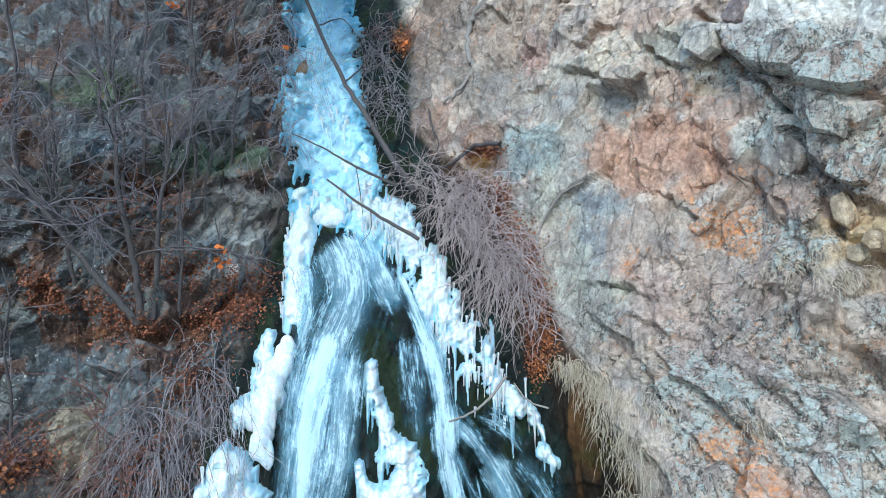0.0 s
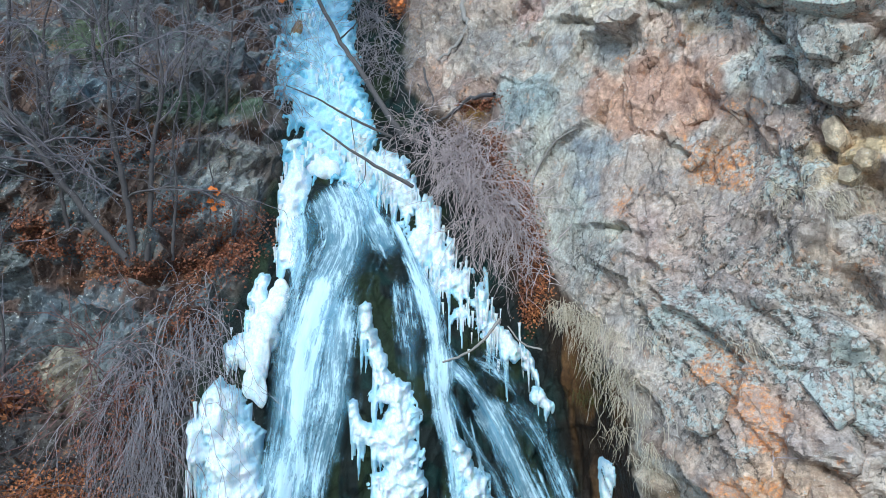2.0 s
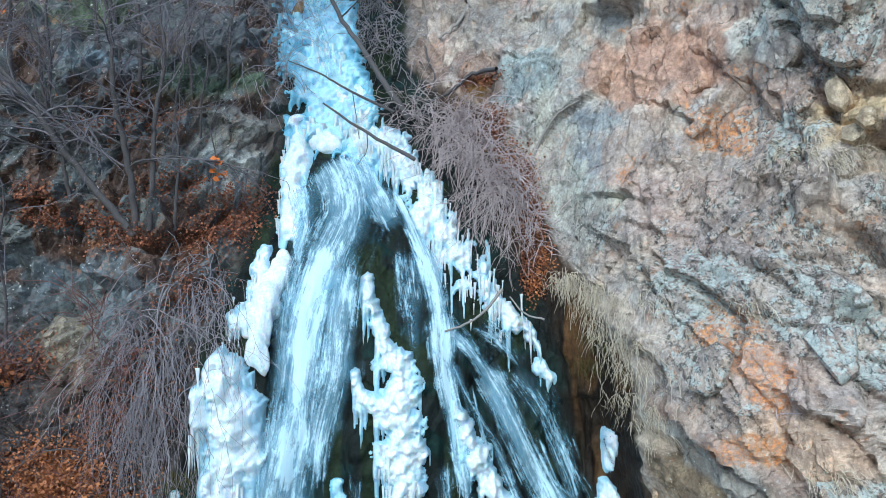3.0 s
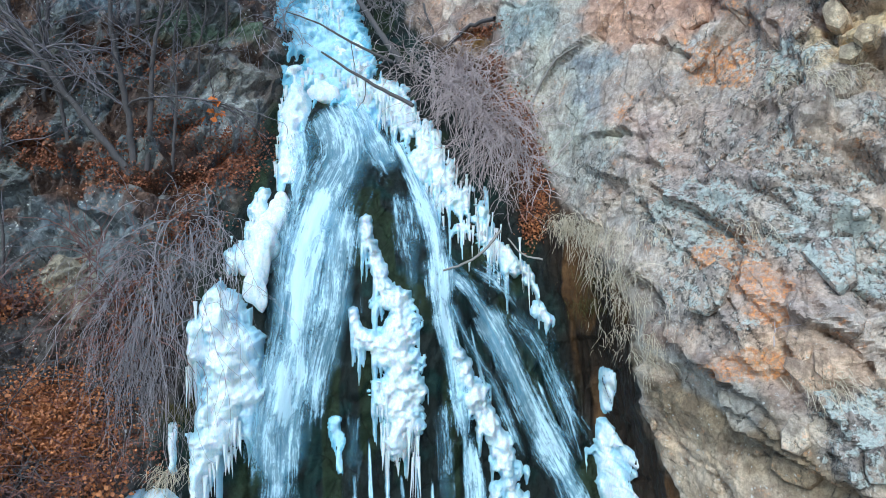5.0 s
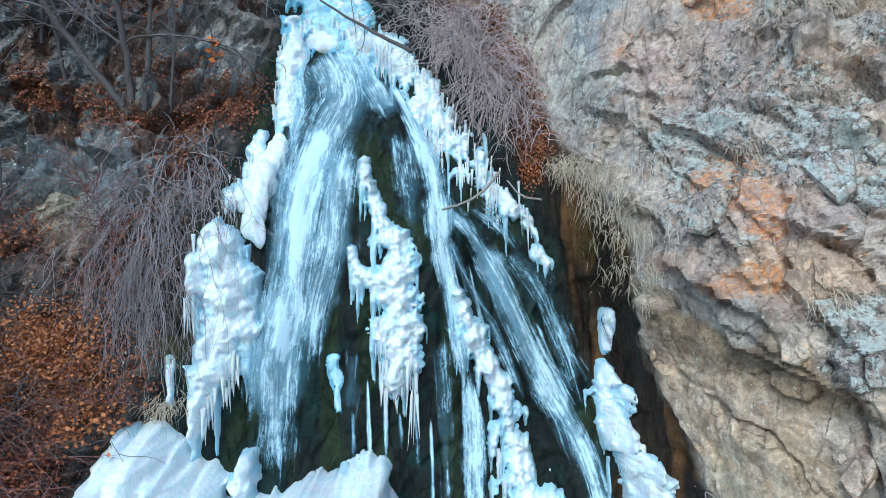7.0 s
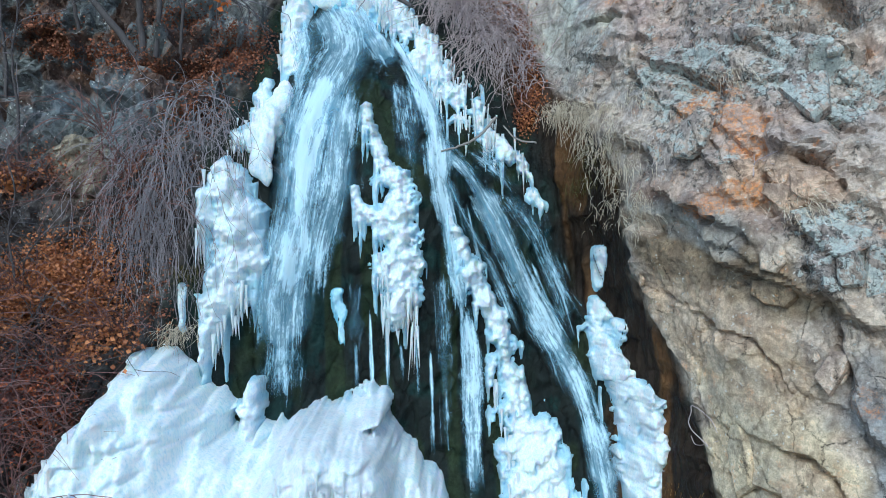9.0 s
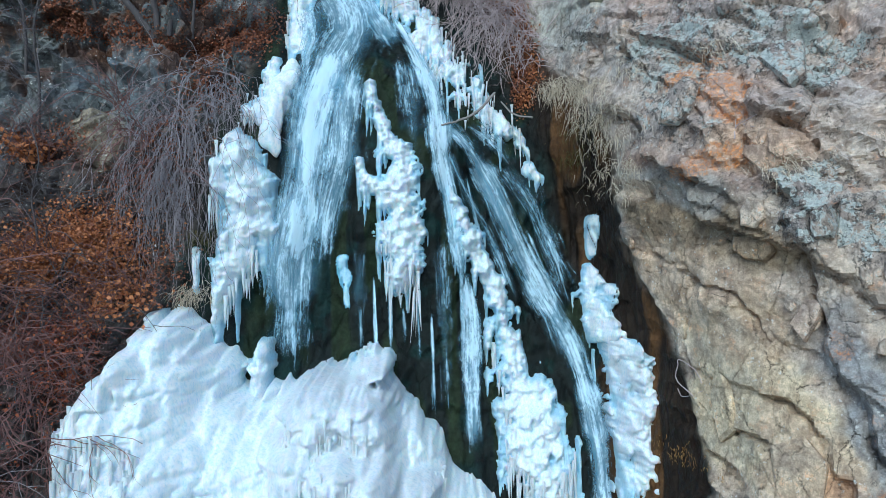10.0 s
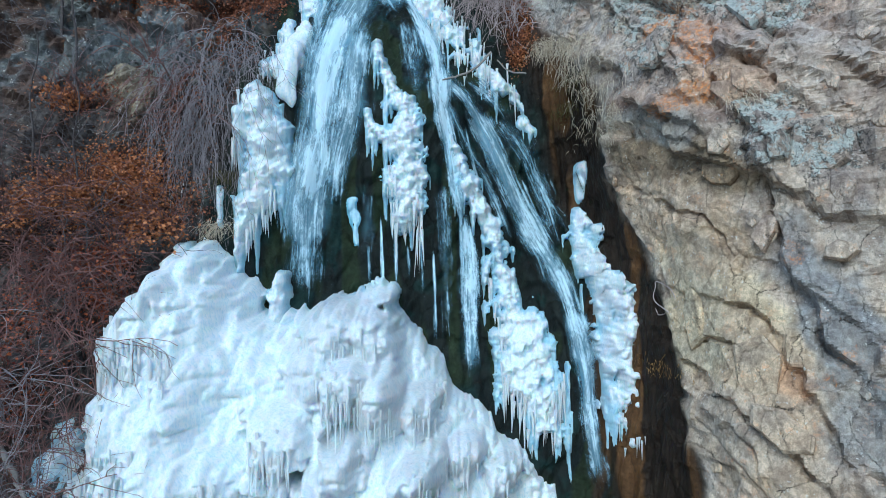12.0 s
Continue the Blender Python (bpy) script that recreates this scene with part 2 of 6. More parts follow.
def water_material():
    """Falling water: white threads of foam, clear between them."""
    m = Nodes("falling_water")
    flow = m.attr("flow", "Vector")
    edge = m.attr("body")
    threads = m.noise(1.0, 6, 0.7, 0.3, m.mapped((20, 0.8, 1), vector=flow))
    clumps = m.noise(1.0, 5, 0.65, 0.6, m.mapped((3.2, 0.8, 1), vector=flow))
    lace = m.noise(1.0, 7, 0.8, 0.9, m.mapped((12, 4.5, 1), vector=flow))
    foam = m.math("ADD", m.math("ADD", m.math("MULTIPLY", threads, 0.36), m.math("MULTIPLY", lace, 0.32)), m.math("MULTIPLY", clumps, 0.32))
    cut = m.math("SUBTRACT", 0.632, m.math("MULTIPLY", edge, 0.24))
    white = m.step(m.math("SUBTRACT", foam, cut), -0.06, 0.13)
    veil = m.step(edge, 0.35, 0.85, 0.0, 0.5)
    alpha = m.math("MAXIMUM", m.math("MULTIPLY", white, 0.95), veil)
    col = m.mix(white, (0.2, 0.42, 0.56), (0.66, 0.84, 0.93))
    m.set(base_color=col, roughness=0.35, alpha=alpha, ior=1.33, subsurface_weight=0.2, subsurface_radius=(0.03, 0.05, 0.06), subsurface_scale=0.4)
    m.bump(foam, 0.8, 0.05)
    return m.mat


def bark_material(name, dark, light, scale=30):
    m = Nodes(name)
    grain = m.noise(1.0, 5, 0.7, 0.3, m.mapped((scale, scale, scale * 0.25)))
    col = m.mix(grain, dark, light)
    col = m.mix(m.math("MULTIPLY", m.island(), 0.5), col, m.mix(1.0, col, (1.5, 1.42, 1.4), "MULTIPLY"))
    m.set(base_color=col, roughness=0.85)
    m.bump(grain, 0.4, 0.006)
    return m.mat


def leaf_material(name, a, b):
    m = Nodes(name)
    col = m.mix(m.island(), a, b)
    col = m.mix(m.step(m.noise(40, 3), 0.4, 0.7, 0, 0.6), col, m.mix(1.0, col, (0.62, 0.58, 0.58), "MULTIPLY"))
    m.set(base_color=col, roughness=0.7)
    return m.mat


ROCK = rock_material()
ICE = ice_material("white_ice", (0.5, 0.7, 0.8))
ICE_DIRTY = ice_material("grey_white_ice", (0.5, 0.7, 0.8), 0.5)
ICE_BLUE = ice_material("blue_ice", (0.26, 0.52, 0.66), 0.0, (0.6, 0.82, 0.92))
WATER = water_material()
BARK = bark_material("grey_bark", (0.04, 0.034, 0.034), (0.13, 0.115, 0.112))
TWIG = bark_material("grey_twigs", (0.15, 0.13, 0.135), (0.38, 0.34, 0.35))
TWIG_DARK = bark_material("dark_grey_twigs", (0.09, 0.08, 0.085), (0.25, 0.22, 0.235))
TWIG_RED = bark_material("reddish_twigs", (0.1, 0.05, 0.045), (0.3, 0.16, 0.14))
TWIG_TAN = bark_material("tan_twigs", (0.3, 0.24, 0.235), (0.62, 0.52, 0.5))
DEADWOOD = bark_material("bleached_deadwood", (0.16, 0.145, 0.13), (0.36, 0.33, 0.3))
LEAF = leaf_material("brown_leaves", (0.13, 0.05, 0.032), (0.46, 0.17, 0.08))
LEAF_BUSH = leaf_material("withered_leaves", (0.25, 0.08, 0.035), (0.66, 0.26, 0.09))
LEAF_BRIGHT = leaf_material("orange_leaves", (0.6, 0.14, 0.02), (0.75, 0.22, 0.04))
LEAF_RED = leaf_material("red_brown_leaves", (0.16, 0.035, 0.025), (0.5, 0.14, 0.05))
GRASS = leaf_material("dry_grass", (0.6, 0.49, 0.34), (0.88, 0.78, 0.62))
OCHRE = leaf_material("ochre_moss", (0.3, 0.15, 0.04), (0.55, 0.33, 0.1))
MOSS = leaf_material("moss", (0.07, 0.06, 0.012), (0.16, 0.13, 0.03))

# ---- the rock: plan lines of the gorge at ten heights, from its left bank over the gully to the right-hand cliff ----
PLAN = []


def level(z, xs, ys):
    PLAN.append((z, xs, ys))


level(0.0, (-14, -8, -6, -4.4, -2.4, 0.2, 2.8, 4.0, 4.6, 5.6, 12), (5, 5.5, 7, 9.5, 11, 11.5, 11.4, 10.1, 8.5, 7, 3.4))
level(4.0, (-14, -8, -6.2, -4.4, -2.4, 0.2, 2.8, 3.9, 4.4, 5.4, 12), (7.5, 8, 9.1, 11, 12, 12.2, 12.3, 11, 9.2, 7.6, 3.9))
level(6.5, (-14, -8, -6.2, -4.4, -2.4, 0.2, 2.8, 3.7, 4.2, 5.6, 12), (9.5, 10.1, 11, 11.9, 12.8, 13, 13.3, 11.7, 10.3, 8.2, 4))
level(8.5, (-14, -8, -5.5, -4.2, -2.4, 0, 2.3, 3.1, 3.6, 5.2, 12), (10.8, 11.9, 12.2, 11.9, 12.8, 13, 14, 13.5, 11.1, 8.7, 4.3))
level(10.5, (-14, -8, -5.3, -3.9, -2.4, -0.3, 1.9, 2.8, 3.45, 5.4, 12), (11.9, 13, 12.4, 12.5, 13.1, 13.2, 14.1, 13.2, 11.2, 8.8, 4.9))
level(12.5, (-14, -8, -5.3, -3.6, -2.3, -0.6, 1.1, 2.3, 3.8, 6, 12), (12.9, 14, 13.5, 14.1, 14.1, 14.4, 14.9, 14.2, 11.7, 9.4, 5.4))
level(14.5, (-14, -8.5, -5, -3.3, -2.5, -1.2, 0.3, 2.2, 4.2, 6.3, 12), (13.7, 13.9, 14.8, 15.5, 15.9, 16.2, 16.2, 15, 12.5, 9.9, 5.9))
level(16.5, (-14, -8.5, -5.2, -3.5, -2.9, -1.9, -0.6, 1.2, 4.0, 6.3, 13), (15, 14.6, 15.3, 17.2, 17.8, 18, 18.1, 16.3, 13.6, 10.2, 6.4))
level(19.0, (-14, -8.5, -5.2, -4.1, -3.4, -2.5, -0.9, 1.2, 4.2, 6.8, 13), (17.5, 17, 18.4, 19.8, 20.3, 20.3, 20.2, 18.3, 13.8, 11.3, 7.4))
level(23.0, (-14, -9, -5.6, -4.6, -3.7, -2.8, -1.6, 1.0, 4.2, 7.5, 14), (21, 20.5, 22.4, 24, 24.5, 24.5, 23.5, 19.8, 14.5, 12.4, 9))


def spline(knots, values, x):
    """Values of a smooth curve through the knots (a monotone-ish cubic)."""
    knots, values = np.asarray(knots, float), np.asarray(values, float)
    slope = np.gradient(values, knots, axis=0)
    i = np.clip(np.searchsorted(knots, x, side="right") - 1, 0, len(knots) - 2)
    h = knots[i + 1] - knots[i]
    t = ((x - knots[i]) / h)[:, None]
    h = h[:, None]
    a, b = values[i], values[i + 1]
    return (2 * t ** 3 - 3 * t ** 2 + 1) * a + (t ** 3 - 2 * t ** 2 + t) * h * slope[i] + (-2 * t ** 3 + 3 * t ** 2) * b + (t ** 3 - t ** 2) * h * slope[i + 1]


Z_LEVELS = np.array([p[0] for p in PLAN])
PER_COLUMN = (45, 80, 60, 50, 60, 70, 60, 100, 95, 50)
U = np.concatenate([np.linspace(k, k + 1, n, endpoint=False) for k, n in enumerate(PER_COLUMN[:9])] + [9 + np.linspace(0, 1, PER_COLUMN[9] + 1) ** 2.2])
V = np.linspace(0, 23, 600)


def loft():
    """Base surface: rows of height V, columns U."""
    flat = np.array([list(xs) + list(ys) for _, xs, ys in PLAN], float)
    rows = spline(Z_LEVELS, flat, V)
    X = np.stack([spline(np.arange(11), r[:11, None], U)[:, 0] for r in rows])
    Y = np.stack([spline(np.arange(11), r[11:, None], U)[:, 0] for r in rows])
    return np.stack([X, Y, np.repeat(V[:, None], len(U), 1)], -1)


BASE = loft()
du, dv = np.gradient(BASE, axis=1), np.gradient(BASE, axis=0)
NORMAL = np.cross(du, dv)
NORMAL /= np.linalg.norm(NORMAL, axis=2)[..., None]
P = BASE.reshape(-1, 3)
UU = np.repeat(U[None], len(V), 0).ravel()
# how far each place belongs to the left bank, the gully and the right cliff
CLIFF_FROM = np.interp(P[:, 2], (0, 10.2, 11.6, 13.5, 15.5, 17), (7.62, 7.62, 7.1, 6.55, 6.5, 5.9))
RIGHT = smooth(0, 0.25, UU - CLIFF_FROM)
LEFT = 1 - smooth(2.6, 3.0, UU)
GULLY = np.clip(1 - RIGHT - LEFT, 0, 1)


def turned(p, degrees, stretch):
    """Places turned in the cliff's plane and stretched, so that cells lie along the rock's joints."""
    a = radians(degrees)
    x, z = p[:, 0] * math.cos(a) - p[:, 2] * math.sin(a), p[:, 0] * math.sin(a) + p[:, 2] * math.cos(a)
    return np.stack([x / stretch[0], p[:, 1] / stretch[1], z / stretch[2]], 1)


def blob(x, z, rx, rz, turn=0.0, soft=0.5):
    """1 inside a turned ellipse on the cliff, falling to 0 at its ragged rim."""
    a = radians(turn)
    dx, dz = P[:, 0] - x, P[:, 2] - z
    q = np.hypot((dx * math.cos(a) + dz * math.sin(a)) / rx, (-dx * math.sin(a) + dz * math.cos(a)) / rz)
    return 1 - smooth(1 - soft, 1 + soft, q + 0.5 * RAGGED)


RAGGED = fbm(P * 1.7, 4, 70)
PATCH = fbm(P * 0.55, 3, 75)
STONE = np.zeros((len(P), 3))
GROWTH = np.zeros((len(P), 3))


def stain(where, colour, amount=1.0):
    STONE[:] = STONE + (np.array(colour) - STONE) * (where * amount)[:, None]


def grow(where, channel, amount):
    GROWTH[:, channel] = GROWTH[:, channel] + (amount - GROWTH[:, channel]) * where


CALM = np.zeros(len(P))


def calm(x, z, rx, rz, turn, amount):
    """A stretch of cliff that is a smooth slab."""
    CALM[:] = np.maximum(CALM, RIGHT * amount * blob(x, z, rx, rz, turn, 0.35))


# smooth slabs where the rock is little broken
calm(2.57, 16.52, 1.27, 1.27, 0, 0.7)
calm(2.92, 14.50, 0.98, 0.98, 10, 0.85)
calm(2.53, 13.29, 0.66, 1.66, 20, 0.8)
calm(3.33, 10.94, 0.54, 0.81, 10, 0.95)
calm(3.86, 15.77, 0.92, 0.61, 0, 0.4)
calm(3.34, 10.59, 0.56, 1.12, 0, 0.9)
calm(3.79, 9.45, 0.63, 0.32, -40, 0.6)
calm(4.73, 5.87, 0.96, 1.14, 20, 0.75)
calm(4.43, 6.70, 0.49, 1.07, 15, 0.8)
calm(4.17, 7.85, 0.67, 0.57, 35, 0.7)
calm(5.02, 4.55, 0.97, 0.73, -30, 0.6)


def joints(pick, degrees, seed, w):
    """Broken rock at three sizes on the picked places, its cells leaning by degrees."""
    out = [np.zeros(len(P)) for _ in range(4)]
    q = w[pick]
    for k, (stretch, tilt, edge) in enumerate((((0.85, 1.8, 1.9), 1.0, 0.08), ((0.34, 0.8, 0.75), 1.1, 0.15), ((0.14, 0.3, 0.26), 1.1, 0.2))):
        out[k][pick], near = facets(turned(q, degrees - 10 * k, stretch), seed + 20 * k, tilt, edge)
        if k == 0:
            out[3][pick] = 1 - smooth(0, 0.06, near)
    return out


def break_rock():
    warp = np.stack([fbm(P * 0.7, 2, 40 + k) for k in range(3)], 1) * 0.09
    w = P + warp
    rough = fbm(P * 4.1, 4, 60)
    high = smooth(12.2, 13.4, P[:, 2])
    up, low, rest = joints((RIGHT > 0) & (high > 0), 24, 3, w), joints((RIGHT > 0) & (high < 1), -38, 7, w), joints(RIGHT < 1, 35, 3, w)
    h1, h2, h3, gap = (u * high + l * (1 - high) for u, l in zip(up, low))
    broken = 1 - CALM
    fine = 0.45 + 0.55 * smooth(8.5, 10, P[:, 2])
    right = (0.4 + 0.6 * broken) * (0.45 + 0.55 * smooth(7.5, 9.5, P[:, 2])) * 0.15 * h1 + (0.1 + 0.9 * broken) * fine * (0.08 * h2 + 0.028 * h3) + 0.006 * rough - 0.03 * broken * gap
    l1, k1, bank = np.zeros(len(P)), np.ones(len(P)), LEFT > 0
    l1[bank], k1[bank] = facets(turned(w[bank], -18, (1.3, 1.4, 0.7)), 83, 1.0)
    left = 0.24 * l1 + 0.1 * rest[1] + 0.045 * rest[2] + 0.04 * rough - 0.08 * (1 - smooth(0, 0.08, k1))
    gully = 0.04 * rest[1] + 0.03 * rest[0] + 0.07 * fbm(P * (2.4, 2.4, 0.5), 3, 64) + 0.03 * fbm(P * (8, 8, 1.3), 3, 66)
    return right * RIGHT + left * LEFT + gully * GULLY


RELIEF = break_rock()


def paint(x, z, rx, rz, turn, colour):
    """Bare stone of one colour on the cliff."""
    here = RIGHT * blob(x, z, rx, rz, turn, 0.25)
    stain(here, colour, 0.85)
    grow(here, 0, 0.06)


def crusted(x, z, rx, rz, turn, amount):
    """Pale lichen on the cliff."""
    here = RIGHT * blob(x, z, rx, rz, turn, 0.4)
    stain(here, (0.42, 0.37, 0.33), 0.5)
    grow(here, 0, amount)


def rusted(x, z, rx, rz, turn, amount):
    """Orange lichen on the cliff."""
    grow(RIGHT * blob(x, z, rx, rz, turn), 1, amount)


def crack(points, depth=0.14, width=0.07, step=0.0, reach=0.7):
    """A joint along (x, z) points; step lifts the rock on its left-hand side."""
    pts = np.array(points, float)
    lo, hi = pts.min(0) - 2 * reach, pts.max(0) + 2 * reach
    pick = np.nonzero((UU > 6) & (P[:, 0] > lo[0]) & (P[:, 0] < hi[0]) & (P[:, 2] > lo[1]) & (P[:, 2] < hi[1]))[0]
    p = P[pick]
    best, side = np.full(len(p), 99.0), np.zeros(len(p))
    q = p[:, ::2] + 0.07 * np.stack([vnoise(p * 3, 91), vnoise(p * 3, 92)], 1) + 0.03 * np.stack([vnoise(p * 9, 93), vnoise(p * 9, 94)], 1)
    for a, b in zip(pts[:-1], pts[1:]):
        d = b - a
        t = np.clip(((q - a) @ d) / (d @ d), 0, 1)
        gap = q - a - t[:, None] * d
        dist = np.hypot(gap[:, 0], gap[:, 1])
        near = dist < best
        best = np.where(near, dist, best)
        side = np.where(near, (d[0] * gap[:, 1] - d[1] * gap[:, 0]) / np.hypot(*d), side)
    here = smooth(6.0, 6.6, UU[pick])
    RELIEF[pick] += here * (0.6 * step * smooth(-0.06, 0.06, side) * (1 - smooth(0, 1.8 * reach, best)) - 0.95 * depth * (0.45 + 0.55 * smooth(-0.3, 0.3, vnoise(p * 1.6, 95))) * (1 - smooth(0.15 * width, 0.75 * width, best)))


ONE = np.ones(len(P))
stain(ONE, (0.54, 0.46, 0.4))
stain(smooth(0.0, 0.4, PATCH), (0.5, 0.38, 0.32), 0.8)
stain(smooth(0.1, 0.5, -PATCH), (0.46, 0.445, 0.41), 0.9)
stain(RIGHT * (1 - smooth(8.5, 11, P[:, 2])), (0.56, 0.47, 0.37), 0.8)
grow(RIGHT, 0, 0.28)
# left bank: dark slate, soil between
stain(LEFT, (0.185, 0.208, 0.22))
stain(LEFT * smooth(0.1, 0.3, RAGGED), (0.18, 0.195, 0.195))
stain(LEFT * smooth(0.0, 0.2, -RAGGED), (0.135, 0.095, 0.08))
stain(LEFT * (1 - smooth(10, 11.5, P[:, 2])), (0.11, 0.088, 0.08), 0.75)
for x, z, rx, rz in ((-4.3, 14.0, 0.9, 0.5), (-5.9, 16.9, 0.6, 0.2), (-4.4, 14.9, 0.6, 0.35)):
    stain(LEFT * blob(x, z, rx, rz), (0.27, 0.27, 0.25))
stain(LEFT * blob(-4.15, 13.75, 0.8, 0.5, -20), (0.42, 0.43, 0.42))
stain(LEFT * blob(-4.75, 13.9, 0.5, 0.4), (0.26, 0.29, 0.3))
stain(LEFT * blob(-6.35, 11.3, 0.9, 0.7, -30), (0.19, 0.23, 0.25))
stain(LEFT * blob(-6.4, 10.6, 0.8, 0.4, -30), (0.3, 0.27, 0.21))
stain(LEFT * blob(-5.75, 16.6, 0.5, 0.25), (0.3, 0.22, 0.17))
stain(LEFT * blob(-5.6, 12.4, 1.6, 0.3, 8), (0.13, 0.07, 0.045))
stain(LEFT * blob(-7.4, 13.1, 1.0, 0.25, 5), (0.14, 0.075, 0.045))
stain(LEFT * blob(-5.0, 16.0, 0.8, 0.4), (0.1, 0.14, 0.1))
stain(LEFT * blob(-7.6, 17.6, 0.9, 0.5), (0.12, 0.15, 0.1))
stain(LEFT * blob(-5.9, 17.4, 0.4, 0.2), (0.3, 0.36, 0.34))
stain(LEFT * blob(-6.9, 16.2, 0.7, 0.4), (0.2, 0.25, 0.29))
# wet gully: black-green in the fall, rust-brown towards the cliff
stain(GULLY, (0.014, 0.019, 0.018))
stain(GULLY * smooth(0.1, 0.5, RAGGED), (0.013, 0.03, 0.028))
stain(GULLY * smooth(0.15, 0.4, vnoise(P * (3.2, 3.2, 0.35), 78)), (0.022, 0.034, 0.018))
DAMP = GULLY * smooth(6.0, 6.6, UU)
stain(DAMP, (0.026, 0.019, 0.014))
stain(DAMP * smooth(0.1, 0.3, vnoise(P * (2.2, 2.2, 0.25), 77)), (0.11, 0.06, 0.026))
stain(DAMP * smooth(11.2, 12.5, P[:, 2]), (0.11, 0.07, 0.05))
grow(GULLY, 2, 0.85)
grow(GULLY * smooth(11.5, 13, P[:, 2]) * smooth(5.6, 6.2, UU), 2, 0.1)
# the cliff: bare stone, smooth slabs
paint(2.52, 16.62, 1.50, 1.27, 0, (0.43, 0.40, 0.36))
paint(1.79, 16.11, 0.67, 0.60, 0, (0.29, 0.35, 0.36))
paint(2.93, 14.46, 0.65, 0.82, 15, (0.29, 0.32, 0.34))
paint(1.95, 18.79, 0.53, 0.92, 0, (0.41, 0.28, 0.25))
paint(3.86, 15.77, 1.12, 0.71, -10, (0.52, 0.32, 0.23))
paint(3.26, 17.85, 0.90, 0.51, -10, (0.61, 0.55, 0.46))
paint(4.56, 17.64, 0.47, 0.42, 0, (0.45, 0.44, 0.38))
paint(4.83, 17.03, 0.36, 0.36, 0, (0.54, 0.40, 0.22))
paint(2.53, 13.40, 0.50, 1.67, 20, (0.48, 0.49, 0.43))
paint(2.08, 14.46, 0.53, 1.05, 0, (0.41, 0.41, 0.37))
paint(3.28, 12.08, 0.58, 0.58, 0, (0.42, 0.37, 0.32))
paint(3.16, 13.12, 0.51, 0.36, -20, (0.45, 0.46, 0.41))
paint(3.68, 14.15, 0.60, 0.60, 0, (0.50, 0.40, 0.33))
paint(4.30, 12.85, 0.99, 0.99, 0, (0.51, 0.38, 0.33))
paint(5.27, 12.75, 0.73, 0.65, 0, (0.48, 0.39, 0.32))
paint(5.79, 14.14, 0.45, 0.57, -40, (0.60, 0.45, 0.25))
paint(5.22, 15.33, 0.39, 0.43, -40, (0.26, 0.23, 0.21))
paint(3.33, 10.94, 0.45, 0.72, 10, (0.58, 0.50, 0.45))
paint(3.33, 10.94, 0.45, 0.63, 15, (0.57, 0.49, 0.42))
paint(3.22, 10.06, 0.37, 0.83, -25, (0.52, 0.44, 0.37))
paint(3.40, 9.92, 0.40, 0.32, -40, (0.50, 0.48, 0.43))
paint(3.80, 9.56, 0.48, 0.28, -40, (0.39, 0.38, 0.37))
paint(4.17, 9.70, 0.79, 0.43, -30, (0.42, 0.31, 0.25))
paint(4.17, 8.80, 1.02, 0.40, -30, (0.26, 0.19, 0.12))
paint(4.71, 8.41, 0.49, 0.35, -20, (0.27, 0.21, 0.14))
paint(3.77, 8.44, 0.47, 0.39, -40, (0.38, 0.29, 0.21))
paint(4.81, 9.83, 0.49, 0.32, -20, (0.56, 0.41, 0.30))
paint(4.09, 7.84, 0.58, 0.87, 35, (0.58, 0.45, 0.32))
paint(4.73, 5.87, 0.96, 1.05, 20, (0.61, 0.52, 0.36))
paint(4.48, 6.70, 0.39, 0.87, 15, (0.59, 0.50, 0.36))
paint(4.76, 7.19, 0.54, 0.45, 0, (0.53, 0.42, 0.30))
paint(4.78, 4.33, 0.90, 0.74, -30, (0.58, 0.46, 0.33))
paint(4.42, 4.38, 0.53, 0.53, 0, (0.53, 0.45, 0.36))
paint(5.23, 5.20, 0.48, 0.88, 30, (0.51, 0.41, 0.30))
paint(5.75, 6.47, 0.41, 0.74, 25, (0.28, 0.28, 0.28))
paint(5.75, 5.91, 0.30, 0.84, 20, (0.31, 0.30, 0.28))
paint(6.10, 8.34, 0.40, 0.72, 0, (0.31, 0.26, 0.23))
paint(5.23, 5.20, 0.24, 0.36, 30, (0.56, 0.36, 0.22))
paint(0.10, 19.40, 1.20, 1.70, 0, (0.25, 0.21, 0.185))
paint(-0.30, 16.78, 0.80, 0.90, 0, (0.31, 0.23, 0.19))
paint(1.00, 18.15, 0.85, 1.40, 0, (0.29, 0.26, 0.23))
paint(0.77, 16.48, 0.60, 0.70, 0, (0.29, 0.21, 0.175))
paint(1.30, 17.70, 0.60, 0.90, 0, (0.34, 0.31, 0.28))
paint(1.50, 19.20, 1.00, 0.80, 0, (0.40, 0.33, 0.28))
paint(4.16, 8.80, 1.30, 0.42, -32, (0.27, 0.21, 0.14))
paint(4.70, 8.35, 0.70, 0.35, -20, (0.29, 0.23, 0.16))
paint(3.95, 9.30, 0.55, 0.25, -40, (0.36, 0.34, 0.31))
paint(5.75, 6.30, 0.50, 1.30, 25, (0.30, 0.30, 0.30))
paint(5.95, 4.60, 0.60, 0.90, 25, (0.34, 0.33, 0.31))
paint(5.80, 17.20, 1.20, 1.00, 0, (0.68, 0.68, 0.64))
paint(5.60, 15.90, 0.80, 0.60, -30, (0.62, 0.62, 0.57))
